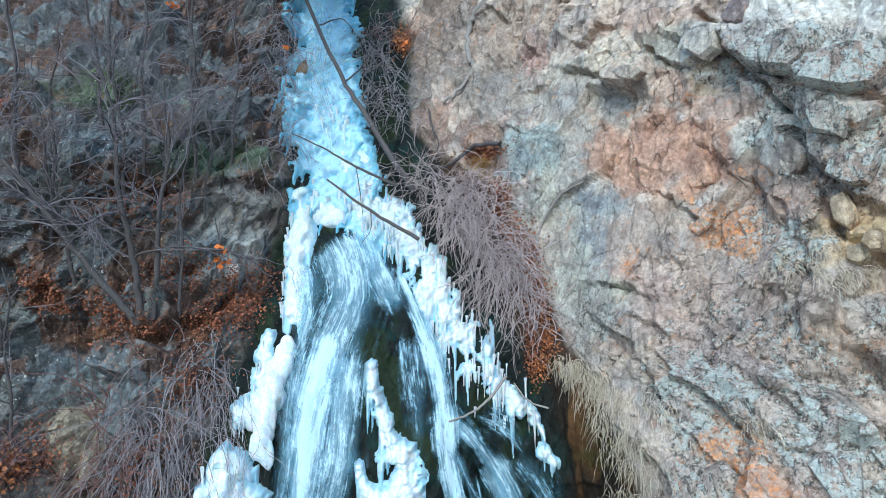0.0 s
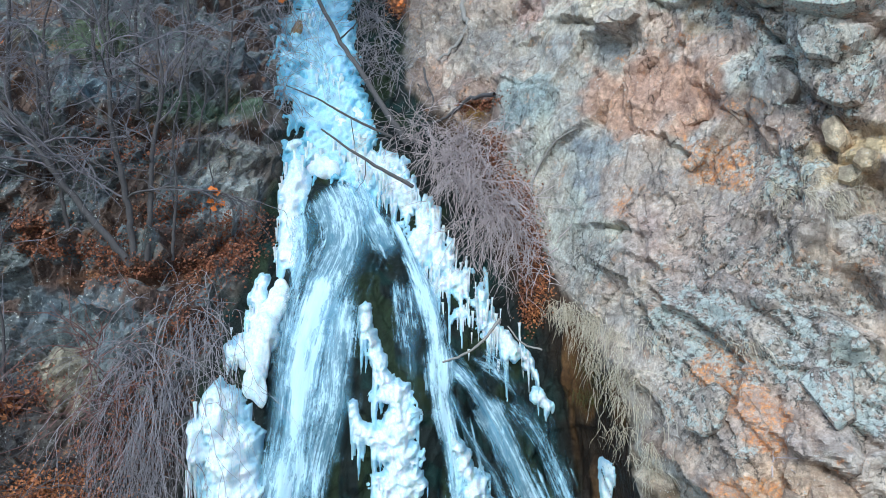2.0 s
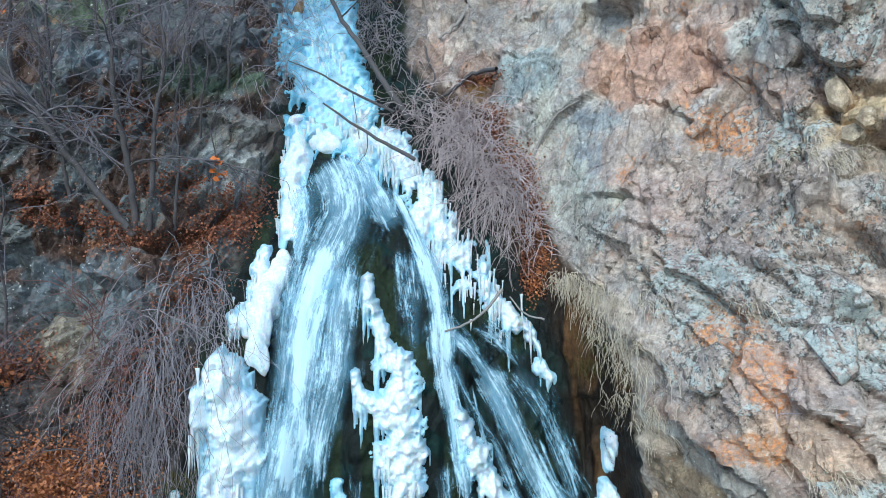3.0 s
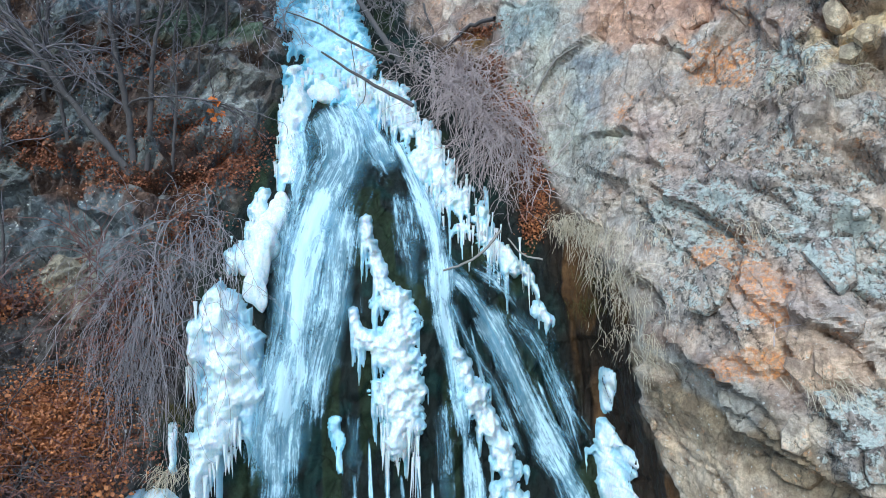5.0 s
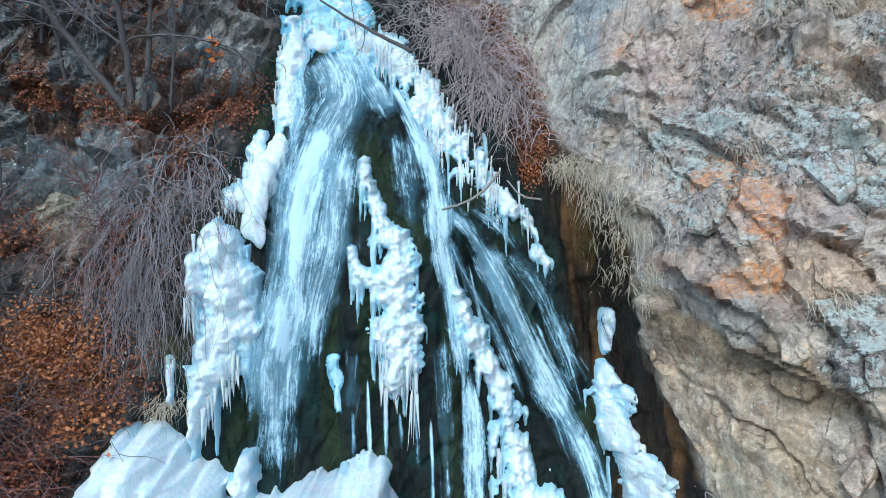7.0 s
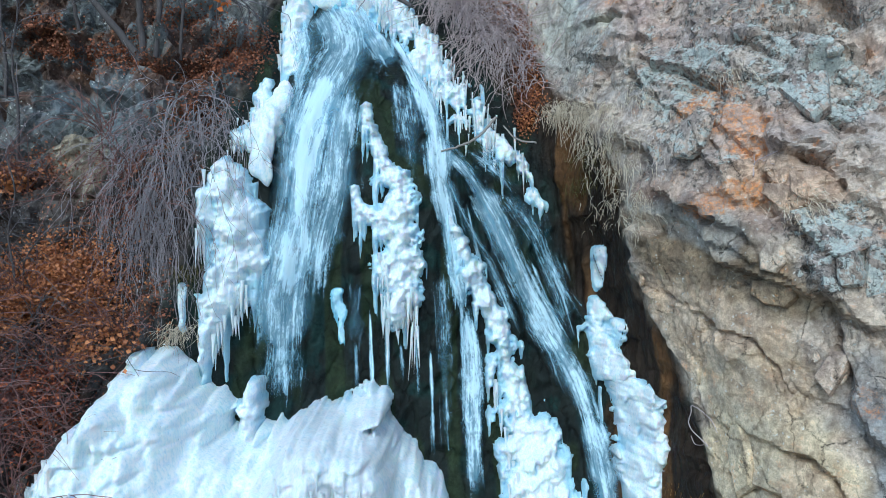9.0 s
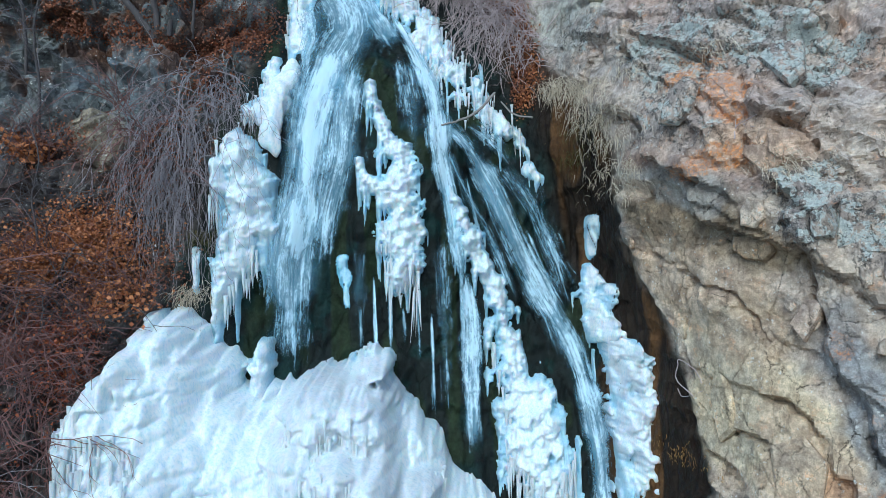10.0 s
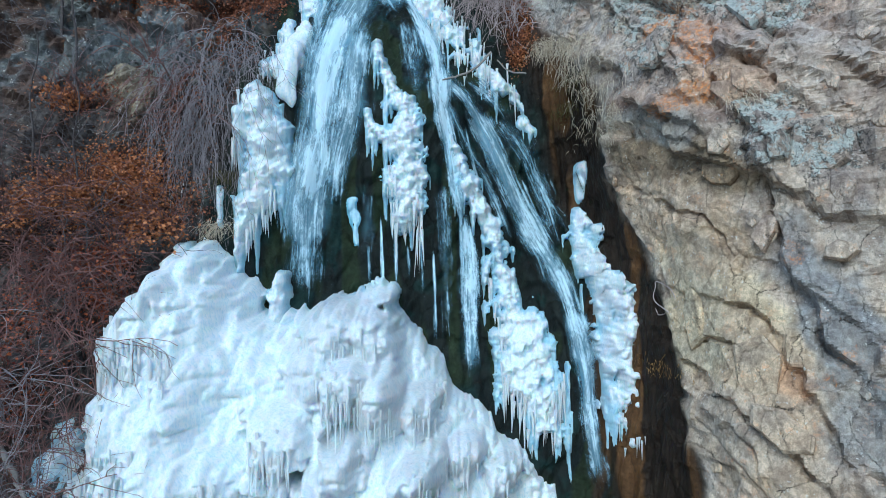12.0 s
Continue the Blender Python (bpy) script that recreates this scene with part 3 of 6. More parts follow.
# pale lichen crusts
crusted(5.72, 16.80, 0.89, 0.73, 0, 1)
crusted(5.21, 17.06, 0.57, 0.48, 0, 0.85)
crusted(5.73, 15.63, 0.66, 0.50, -30, 0.9)
crusted(5.80, 14.95, 0.48, 0.48, -30, 0.8)
crusted(4.97, 14.08, 0.65, 0.60, 10, 1)
crusted(4.40, 13.40, 0.71, 0.62, 0, 0.6)
crusted(4.16, 12.31, 0.98, 0.71, 0, 0.62)
crusted(4.92, 12.51, 0.57, 0.65, 0, 0.75)
crusted(3.92, 11.56, 0.54, 0.80, 15, 1)
crusted(4.97, 11.79, 0.46, 0.46, 30, 0.85)
crusted(5.11, 11.36, 0.81, 0.59, 0, 1)
crusted(2.89, 12.47, 0.62, 0.73, -20, 0.6)
crusted(1.99, 14.20, 0.59, 0.59, 0, 0.35)
crusted(4.14, 14.01, 0.47, 0.38, 0, 0.5)
crusted(5.87, 13.10, 0.39, 0.93, 0, 0.7)
crusted(3.77, 10.57, 0.37, 0.49, -30, 0.8)
crusted(4.02, 10.17, 0.36, 0.32, -30, 0.6)
crusted(5.39, 9.12, 0.42, 0.42, 0, 0.9)
crusted(5.07, 8.61, 0.27, 0.34, 20, 0.95)
crusted(5.10, 8.88, 0.38, 0.51, 20, 0.9)
crusted(5.75, 8.68, 0.66, 0.58, 0, 0.9)
crusted(5.75, 7.58, 0.72, 0.48, 0, 0.4)
crusted(5.05, 7.45, 0.22, 0.53, 0, 0.3)
# orange lichen
rusted(4.33, 16.62, 0.64, 0.27, 0, 0.55)
rusted(3.64, 16.67, 0.27, 0.11, 0, 0.8)
rusted(3.84, 15.93, 0.94, 0.63, 0, 0.22)
rusted(4.55, 14.45, 0.29, 0.45, 10, 0.9)
rusted(4.93, 15.20, 0.18, 0.23, 0, 0.6)
rusted(3.44, 13.58, 0.16, 0.29, 0, 0.85)
rusted(3.66, 13.89, 0.30, 0.14, 0, 0.5)
rusted(4.22, 11.09, 0.32, 0.56, 0, 0.8)
rusted(5.54, 12.63, 0.31, 0.47, 0, 0.4)
rusted(4.84, 12.74, 0.25, 0.21, 0, 0.5)
rusted(6.03, 15.74, 0.32, 0.32, 0, 0.5)
rusted(4.36, 10.77, 0.44, 0.28, -30, 1)
rusted(4.46, 10.38, 0.23, 0.19, 0, 0.95)
rusted(4.36, 11.20, 0.24, 0.24, 0, 0.7)
rusted(4.33, 9.73, 0.33, 0.16, 10, 0.9)
rusted(4.00, 9.53, 0.19, 0.13, 0, 0.9)
rusted(5.21, 10.13, 0.21, 0.21, 0, 0.5)
rusted(5.41, 7.05, 0.20, 0.20, 0, 0.6)
rusted(5.54, 5.21, 0.16, 0.16, 0, 0.6)
rusted(5.89, 5.50, 0.15, 0.19, 0, 0.5)
# the great joints, ledges and overhangs
crack(((2.74, 18.47), (3.04, 18.22), (3.26, 18.53), (3.38, 18.51)), 0.2, 0.09, 0.18, 0.4)
crack(((2.65, 17.85), (3.09, 17.56), (3.35, 17.30), (3.73, 17.03)), 0.2, 0.08, 0.22, 0.45)
crack(((1.46, 16.71), (1.74, 16.51), (2.07, 16.46)), 0.06, 0.05, 0.1, 0.3)
crack(((4.13, 17.68), (4.33, 17.30), (4.54, 17.25), (4.73, 17.43)), 0.18, 0.08, 0.2, 0.45)
crack(((5.00, 17.11), (5.11, 16.86), (5.36, 16.75), (5.42, 16.53)), 0.25, 0.1, 0.38, 0.6)
crack(((5.67, 16.35), (5.90, 16.20), (6.19, 16.02)), 0.25, 0.1, 0.35, 0.7)
crack(((4.71, 18.17), (4.82, 17.70), (4.89, 17.33), (5.14, 16.47), (5.28, 16.19)), 0.25, 0.1, 0.25, 0.5)
crack(((5.39, 15.77), (5.43, 15.40), (5.56, 15.21), (5.79, 14.87), (6.01, 14.55), (6.19, 14.42)), 0.3, 0.13, 0.38, 0.7)
crack(((5.23, 15.84), (5.29, 15.41), (5.44, 15.10), (5.53, 14.70), (5.70, 14.48), (5.65, 14.20)), 0.28, 0.12, -0.2, 0.5)
crack(((5.41, 15.73), (5.32, 15.64), (5.44, 15.71)), 0.15, 0.07, 0.15, 0.3)
crack(((5.83, 14.10), (6.03, 13.97), (6.09, 13.82)), 0.25, 0.12, 0.25, 0.5)
crack(((3.78, 15.07), (3.93, 14.88), (4.11, 14.80), (4.26, 14.64), (4.34, 14.47)), 0.14, 0.06, 0.14, 0.4)
crack(((4.50, 15.79), (4.68, 15.39), (4.86, 14.99)), 0.1, 0.05, 0.08, 0.3)
crack(((2.96, 13.35), (3.10, 13.36), (3.44, 13.21)), 0.2, 0.07, 0.17, 0.35)
crack(((3.19, 12.56), (3.33, 12.82), (3.53, 12.72), (3.64, 12.68)), 0.14, 0.07, 0.14, 0.35)
crack(((3.51, 11.88), (3.50, 11.83), (3.54, 11.63)), 0.25, 0.11, 0.22, 0.4)
crack(((5.31, 13.82), (5.33, 13.47), (5.30, 13.26)), 0.12, 0.06, 0.1, 0.3)
crack(((5.45, 12.91), (5.57, 12.81)), 0.12, 0.06, 0.1, 0.3)
crack(((5.60, 12.57), (5.72, 12.40), (5.77, 12.19)), 0.22, 0.12, 0.22, 0.5)
crack(((4.80, 12.73), (5.05, 12.97), (5.16, 13.41)), 0.06, 0.04, 0.05, 0.25)
crack(((4.66, 11.79), (4.94, 12.02), (5.23, 12.31)), 0.1, 0.05, 0.1, 0.35)
crack(((3.61, 11.53), (3.74, 11.22), (4.04, 10.91)), 0.1, 0.05, 0.12, 0.35)
crack(((3.21, 10.86), (3.40, 10.62), (3.57, 10.32), (3.55, 9.94), (3.84, 9.61), (4.10, 9.37)), 0.26, 0.1, 0.32, 0.7)
crack(((3.96, 10.83), (4.12, 10.40), (4.21, 10.11)), 0.08, 0.05, 0.08, 0.3)
crack(((4.65, 10.91), (4.62, 10.57), (4.56, 10.11), (4.59, 9.92)), 0.12, 0.06, 0.1, 0.35)
crack(((4.90, 10.18), (5.16, 9.94), (5.33, 9.71)), 0.2, 0.08, 0.2, 0.5)
crack(((3.67, 9.40), (3.89, 9.22), (4.18, 8.95), (4.54, 8.71), (4.71, 8.56)), 0.1, 0.07, 0.16, 0.5)
crack(((4.89, 9.29), (4.96, 8.95), (4.95, 8.57), (4.94, 8.48)), 0.18, 0.09, 0.2, 0.4)
crack(((3.54, 8.58), (3.69, 8.26), (3.98, 7.96), (4.13, 7.68)), 0.08, 0.06, 0.14, 0.4)
crack(((4.04, 7.84), (4.31, 7.66), (4.55, 7.36), (4.73, 6.91)), 0.18, 0.07, -0.14, 0.4)
crack(((4.97, 8.65), (5.21, 7.79), (5.26, 7.10), (5.57, 6.21), (5.59, 5.77), (5.82, 5.45)), 0.2, 0.09, 0.28, 0.7)
crack(((4.63, 6.32), (4.86, 6.23), (5.13, 5.87), (5.13, 5.41), (5.41, 5.03), (5.53, 4.42), (5.64, 4.13)), 0.16, 0.07, 0.18, 0.6)
crack(((4.32, 5.68), (4.58, 5.64), (4.69, 5.59)), 0.12, 0.06, 0.12, 0.4)
crack(((4.28, 5.20), (4.45, 4.86), (4.66, 4.65), (5.02, 4.27), (5.30, 3.90)), 0.2, 0.09, 0.2, 0.5)
crack(((5.19, 8.16), (5.44, 8.01), (5.75, 7.58), (6.03, 7.57)), 0.2, 0.1, 0.24, 0.5)
crack(((4.44, 4.42), (4.63, 4.17), (4.72, 3.86)), 0.12, 0.06, 0.12, 0.3)
crack(((5.59, 6.10), (5.65, 5.74), (5.58, 5.51)), 0.07, 0.04, 0.06, 0.3)
crack(((4.09, 7.84), (4.02, 7.18), (4.18, 6.26)), 0.1, 0.06, 0.12, 0.35)
ROCK_AT = (P + NORMAL.reshape(-1, 3) * RELIEF[:, None] * -1.0).reshape(BASE.shape)
if NORMAL[260, 300, 1] < 0:
    ROCK_AT = (P + NORMAL.reshape(-1, 3) * RELIEF[:, None]).reshape(BASE.shape)


def rock_piece(name, c0, c1, label, soft=False):
    a, b = np.searchsorted(U, c0), np.searchsorted(U, c1) + 1
    pts = ROCK_AT[:, a:b]
    rows, cols = pts.shape[:2]
    pick = np.arange(len(P)).reshape(len(V), len(U))[:, a:b].ravel()
    ob = new(name, mesh_from(name, pts.reshape(-1, 3), grid_faces(rows, cols), ROCK, soft, {"stone": STONE[pick], "growth": GROWTH[pick]}))
    return tagged(ob, label, "rock face", kind="structure")


bank = rock_piece("left_bank", 0, 3.0, "dark broken rock bank with soil and leaf litter")
gully = rock_piece("gully_bed", 3.0, 6.8, "black-green wet rock bed behind the falling water", True)
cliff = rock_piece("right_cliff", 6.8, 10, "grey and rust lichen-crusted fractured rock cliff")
from mathutils.bvhtree import BVHTree

faces = grid_faces(len(V), len(U))
TREE = BVHTree.FromPolygons(ROCK_AT.reshape(-1, 3).tolist(), faces.tolist())


def on_rock(x, z, out=0.0):
    """The place on the rock in front of which (x, z) lies, out metres towards the viewer."""
    hit, normal, _, _ = TREE.ray_cast(Vector((x, -8, z)), Vector((0, 1, 0)))
    if hit is None:
        return np.array((x, 14.0, z))
    return np.array(hit) - np.array((0, out, 0))


def block(parent, x, z, w, h, d, turn, seed, colour=None, lichen=None):
    """An angular slab of rock set into the face: w wide, h high, standing d proud."""
    hit, _, index, _ = TREE.ray_cast(Vector((x, -8, z)), Vector((0, 1, 0)))
    if hit is None:
        return
    row, col = divmod(index, len(U) - 1)
    n = NORMAL[row, col] * (1 if NORMAL[row, col, 1] < 0 else -1)
    across = np.cross(n, (0, 0, 1.0))
    across /= -np.linalg.norm(across)
    up = np.cross(across, n)
    up *= 1 if up[2] > 0 else -1
    r = random.Random(seed)
    a = radians(turn)
    right, top = across * math.cos(a) + up * math.sin(a), up * math.cos(a) - across * math.sin(a)
    bm = bmesh.new()
    k = r.choice((5, 6, 6, 7))
    tilt = (r.uniform(-0.35, 0.35), r.uniform(-0.2, 0.5))
    for ring, (size, out) in enumerate(((1.0, -0.6), (1.0, 0.45), (0.86, 1.0))):
        rr = random.Random(seed)
        for i in range(k):
            ang = 6.283 * (i + rr.uniform(-0.3, 0.3)) / k
            rad = rr.uniform(0.8, 1.15) / max(abs(math.cos(ang)), abs(math.sin(ang))) ** 0.6
            px, pz = 0.5 * size * rad * math.cos(ang), 0.5 * size * rad * math.sin(ang)
            o = d * (out + (tilt[0] * px + tilt[1] * pz if ring else 0) + r.uniform(-0.08, 0.08))
            bm.verts.new(Vector(right * w * px + top * h * pz + n * o))
    bmesh.ops.convex_hull(bm, input=bm.verts)
    bmesh.ops.subdivide_edges(bm, edges=bm.edges, cuts=2, use_grid_fill=True)
    me = bpy.data.meshes.new("block")
    bmesh.ops.triangulate(bm, faces=bm.faces)
    bm.to_mesh(me)
    bm.free()
    co = np.array([v.co for v in me.vertices])
    co += 0.01 * np.stack([fbm(co * 5 + hit[0], 3, seed + j) for j in range(3)], 1)
    me.vertices.foreach_set("co", co.astype(np.float32).ravel())
    at = row * len(U) + col
    stone = np.tile(STONE[at] if colour is None else colour, (len(co), 1))
    growth = np.tile(GROWTH[at], (len(co), 1))
    if lichen is not None:
        growth[:, 0] = lichen
    for key, values in (("stone", stone), ("growth", growth)):
        rgba = np.ones((len(co), 4), dtype=np.float32)
        rgba[:, :3] = values
        me.attributes.new(key, "FLOAT_COLOR", "POINT").data.foreach_set("color", rgba.ravel())
    me.materials.append(ROCK)
    ob = under("block", me, parent)
    ob.location = hit
    return ob


block(cliff, 5.31, 17.04, 0.96, 0.63, 0.25, -12, 636, None, 0.85)
block(cliff, 5.73, 16.56, 1.39, 0.73, 0.25, -8, 637, None, 1)
block(cliff, 4.56, 17.60, 0.76, 0.67, 0.18, 30, 638, None, 0.1)
block(cliff, 4.93, 17.92, 0.43, 0.58, 0.15, 20, 639, (0.26, 0.22, 0.22), 0.05)
block(cliff, 5.75, 15.17, 0.78, 0.57, 0.22, -30, 640, None, 0.85)
block(cliff, 5.53, 15.90, 0.67, 0.50, 0.15, -20, 641, None, 0.8)
block(cliff, 5.37, 15.35, 0.62, 0.62, 0.12, -40, 642, (0.3, 0.27, 0.25), 0.05)
block(cliff, 5.75, 14.52, 0.32, 0.60, 0.2, 20, 643, (0.54, 0.44, 0.32), 0)
block(cliff, 5.88, 14.10, 0.32, 0.29, 0.18, -10, 644, (0.5, 0.4, 0.28), 0)
block(cliff, 5.78, 13.91, 0.40, 0.32, 0.16, 20, 645, (0.45, 0.38, 0.28), 0.1)
block(cliff, 3.50, 17.32, 0.78, 0.27, 0.1, -12, 646, None, 0.05)
block(cliff, 4.47, 15.25, 0.54, 0.51, 0.08, -40, 647, None, 0.3)
block(cliff, 3.38, 12.41, 0.39, 0.39, 0.1, -20, 648, None, 0.1)
block(cliff, 5.73, 13.49, 0.47, 0.47, 0.15, 0, 649, None, 0.5)
block(cliff, 3.79, 10.65, 0.57, 0.82, 0.1, -35, 650, None, 0.8)
block(cliff, 5.06, 11.12, 0.86, 0.79, 0.14, -30, 651, None, 1)
block(cliff, 5.17, 8.68, 0.36, 0.48, 0.2, 10, 652, None, 0.95)
block(cliff, 4.67, 9.65, 0.64, 0.35, 0.1, -25, 653, None, 0.1)
block(cliff, 4.65, 8.37, 0.64, 0.35, 0.12, -15, 654, None, 0)
block(cliff, 5.11, 7.37, 0.36, 0.66, 0.14, -14, 655, (0.54, 0.44, 0.36), 0.02)
block(cliff, 5.86, 7.09, 0.47, 0.35, 0.2, 0, 656, None, 0.3)
block(cliff, 4.86, 5.32, 0.76, 0.93, 0.08, 30, 657, None, 0.02)
block(cliff, 4.35, 6.01, 0.54, 1.08, 0.08, 15, 658, None, 0.02)
block(cliff, 4.94, 4.51, 0.98, 0.49, 0.1, -35, 659, None, 0.02)
block(cliff, 5.66, 8.61, 0.91, 0.91, 0.14, 0, 660, None, 0.95)
block(gully, -3.89, 18.71, 0.3, 0.4, 0.3, 0, 690, (0.26, 0.17, 0.09), 0.0)
scatter = random.Random(77)
for k in range(60):
    x, z = scatter.uniform(2.6, 6.4), scatter.uniform(3.0, 18.5)
    q = scatter.uniform(0.12, 0.34)
    if CALM[np.argmin((P[:, 0] - x) ** 2 + (P[:, 2] - z) ** 2)] < 0.3 and x > 3.4:
        block(cliff, x, z, q * scatter.uniform(0.7, 1.2), q * scatter.uniform(0.8, 1.6), q * 0.2, scatter.uniform(-50, 20), 700 + k)
for k in range(46):
    q = scatter.uniform(0.12, 0.3)
    block(bank, scatter.uniform(-8.6, -4.2), scatter.uniform(4.0, 20), q * scatter.uniform(0.9, 1.6), q * scatter.uniform(0.5, 0.9), q * 0.22, scatter.uniform(-40, 20), 950 + k)


# the ground at the foot and the land behind the crest
gx, gy = np.meshgrid(np.linspace(-900, 900, 61), np.linspace(-900, 900, 61))
gp = np.stack([gx.ravel(), gy.ravel(), np.zeros(gx.size)], 1)
gz = 1.2 * fbm(gp * 0.02, 3, 90) - 1.0
gz = np.where(gp[:, 1] > 30, 20 + 0.2 * gz, gz - 0.3)
gp[:, 2] = gz
ground_rgb = np.tile((0.1, 0.08, 0.06), (len(gp), 1))
tagged(new("ground", mesh_from("ground", gp, grid_faces(61, 61), ROCK, True, {"stone": ground_rgb, "growth": np.zeros((len(gp), 3))})), "brown stony ground at the foot of the gorge", "ground", kind="structure")

top_row = ROCK_AT[-1, ::4]
hill = np.stack([top_row + np.stack([top_row[:, 0] * 0.25 * k, np.full(len(top_row), 3.5 * k), 1.3 * k + 0.3 * k * fbm(top_row * 0.3 + k, 3, 95)], 1) for k in range(14)])
hill[0] += (0, 0, -0.05)
soil = np.tile((0.12, 0.095, 0.075), (hill.size // 3, 1))
tagged(new("hillside", mesh_from("hillside", hill.reshape(-1, 3), grid_faces(*hill.shape[:2]), ROCK, True, {"stone": soil, "growth": np.zeros((len(soil), 3))})), "brown wooded slope above the cliff's crest", "hillside", kind="structure")

# ---- falling water ----
waterfall = tagged(new("water"), "white water falling in threads over dark rock", "waterfall", kind="structure")


def stream(points, body, seed, out=0.1):
    """A sheet of falling water along (x, z, width) points."""
    pts = np.array(points, float)
    length = np.concatenate([[0], np.cumsum(np.hypot(np.diff(pts[:, 0]), np.diff(pts[:, 1])))])
    s = np.arange(0, length[-1], 0.06)
    c = spline(length, pts, s)
    across = np.linspace(-0.5, 0.5, 26)
    d = np.gradient(c[:, :2], axis=0)
    d /= np.linalg.norm(d, axis=1)[:, None]
    X = c[:, None, 0] - d[:, None, 1] * across[None] * c[:, None, 2]
    Z = c[:, None, 1] + d[:, None, 0] * across[None] * c[:, None, 2]
    Y = np.array([[on_rock(x, z)[1] for x, z in zip(rx, rz)] for rx, rz in zip(X, Z)])
    for _ in range(2):
        edge_y = np.pad(Y, 2, mode="edge")
        Y = np.min([edge_y[i:i + Y.shape[0], j:j + Y.shape[1]] for i in range(5) for j in range(5)], 0)
    for _ in range(14):
        edge_y = np.pad(Y, 1, mode="edge")
        Y = 0.5 * Y + 0.125 * (edge_y[:-2, 1:-1] + edge_y[2:, 1:-1] + edge_y[1:-1, :-2] + edge_y[1:-1, 2:])
    flow = np.stack([np.repeat((across[None] * c[:, None, 2])[..., None], 1, 2)[..., 0] + seed * 7.0, np.repeat(s[:, None], 26, 1), np.full(X.shape, seed * 3.1)], -1).reshape(-1, 3)
    ripple = fbm(flow * (9, 1.2, 1), 3, 200 + seed).reshape(X.shape)
    Y = Y - out - 0.035 * ripple
    ends = smooth(0, 0.5, s) * smooth(0, 1.1, length[-1] - s)
    rim = 0.25 * fbm(flow * (0.001, 1.6, 1) + np.sign(flow[:, :1]) * 3, 3, 210 + seed).reshape(X.shape)
    b = body * (1 - np.clip((np.abs(across) * 2)[None] + rim, 0, 1) ** 1.5) * 1.12 * ends[:, None]
    me = mesh_from("stream", np.stack([X, Y, Z], -1).reshape(-1, 3), grid_faces(*X.shape), WATER, True, {"body": b.ravel()})
    me.attributes.new("flow", "FLOAT_VECTOR", "POINT").data.foreach_set("vector", flow.astype(np.float32).ravel())
    return under("stream", me, waterfall)


# STREAMS
stream(((-3.85, 21.8, 0.9), (-3.4, 20.0, 0.9), (-3.3, 18.5, 0.9), (-2.8, 17.2, 0.8), (-2.5, 15.9, 0.8)), 0.45, 9, 0.3)
stream(((-2.4, 14.45, 1.0), (-2.1, 13.97, 1.5), (-1.85, 13.1, 1.9), (-2.1, 12.2, 1.9), (-2.35, 10.9, 1.45), (-2.5, 9.4, 1.05), (-2.7, 8.2, 1.1), (-2.75, 7.0, 1.2), (-2.8, 5.9, 1.15)), 0.75, 1)
stream(((-2.05, 12.6, 0.5), (-2.3, 11.5, 0.85), (-2.45, 10.4, 0.8), (-2.5, 9.2, 0.75), (-2.75, 7.6, 0.75)), 1.2, 8, 0.14)
stream(((-1.7, 12.3, 0.6), (-1.82, 11.2, 1.2), (-1.85, 10.2, 1.1), (-2.1, 9.0, 1.0), (-2.2, 7.6, 0.9)), 0.7, 4)
stream(((-1.7, 14.3, 0.7), (-1.4, 13.67, 0.9), (-0.95, 12.9, 0.7), (-0.6, 12.3, 0.5)), 0.8, 6)
stream(((-1.0, 13.7, 0.3), (-0.8, 13.3, 0.35), (-0.37, 12.4, 0.6), (-0.09, 11.6, 0.65), (0.02, 11.0, 0.7), (0.07, 10.4, 0.65), (0.28, 9.3, 0.55), (0.45, 8.3, 0.55), (0.62, 7.3, 0.5)), 0.95, 2)
stream(((-0.05, 11.3, 0.4), (0.3, 10.8, 0.5), (0.65, 10.4, 0.7), (1.13, 9.6, 0.9), (1.64, 8.5, 0.9), (2.2, 7.4, 0.9), (2.66, 6.5, 0.8), (2.95, 5.3, 0.7), (3.04, 3.6, 0.5), (3.2, 2.2, 0.45)), 0.8, 3)
stream(((0.5, 11.0, 0.3), (0.85, 10.85, 0.6), (1.7, 9.9, 0.9), (2.24, 8.6, 0.9), (2.6, 7.4, 0.8)), 0.42, 5)
stream(((0.55, 8.0, 0.3), (0.68, 7.0, 0.55), (0.68, 5.4, 0.5), (0.73, 4.2, 0.4)), 0.85, 7)
stream(((-0.7, 12.6, 0.5), (-0.55, 11.6, 0.7), (-0.4, 10.6, 0.6), (-0.3, 9.6, 0.5)), 0.5, 10)
stream(((1.2, 10.3, 0.5), (2.0, 9.2, 0.6), (2.5, 8.0, 0.5), (2.8, 6.8, 0.4)), 0.5, 11)
stream(((-1.4, 8.6, 0.5), (-1.5, 7.4, 0.5), (-1.5, 6.6, 0.4)), 0.5, 12)
stream(((0.1, 8.8, 0.4), (0.15, 7.4, 0.4), (0.2, 6.0, 0.35), (0.25, 5.0, 0.3)), 0.5, 13)

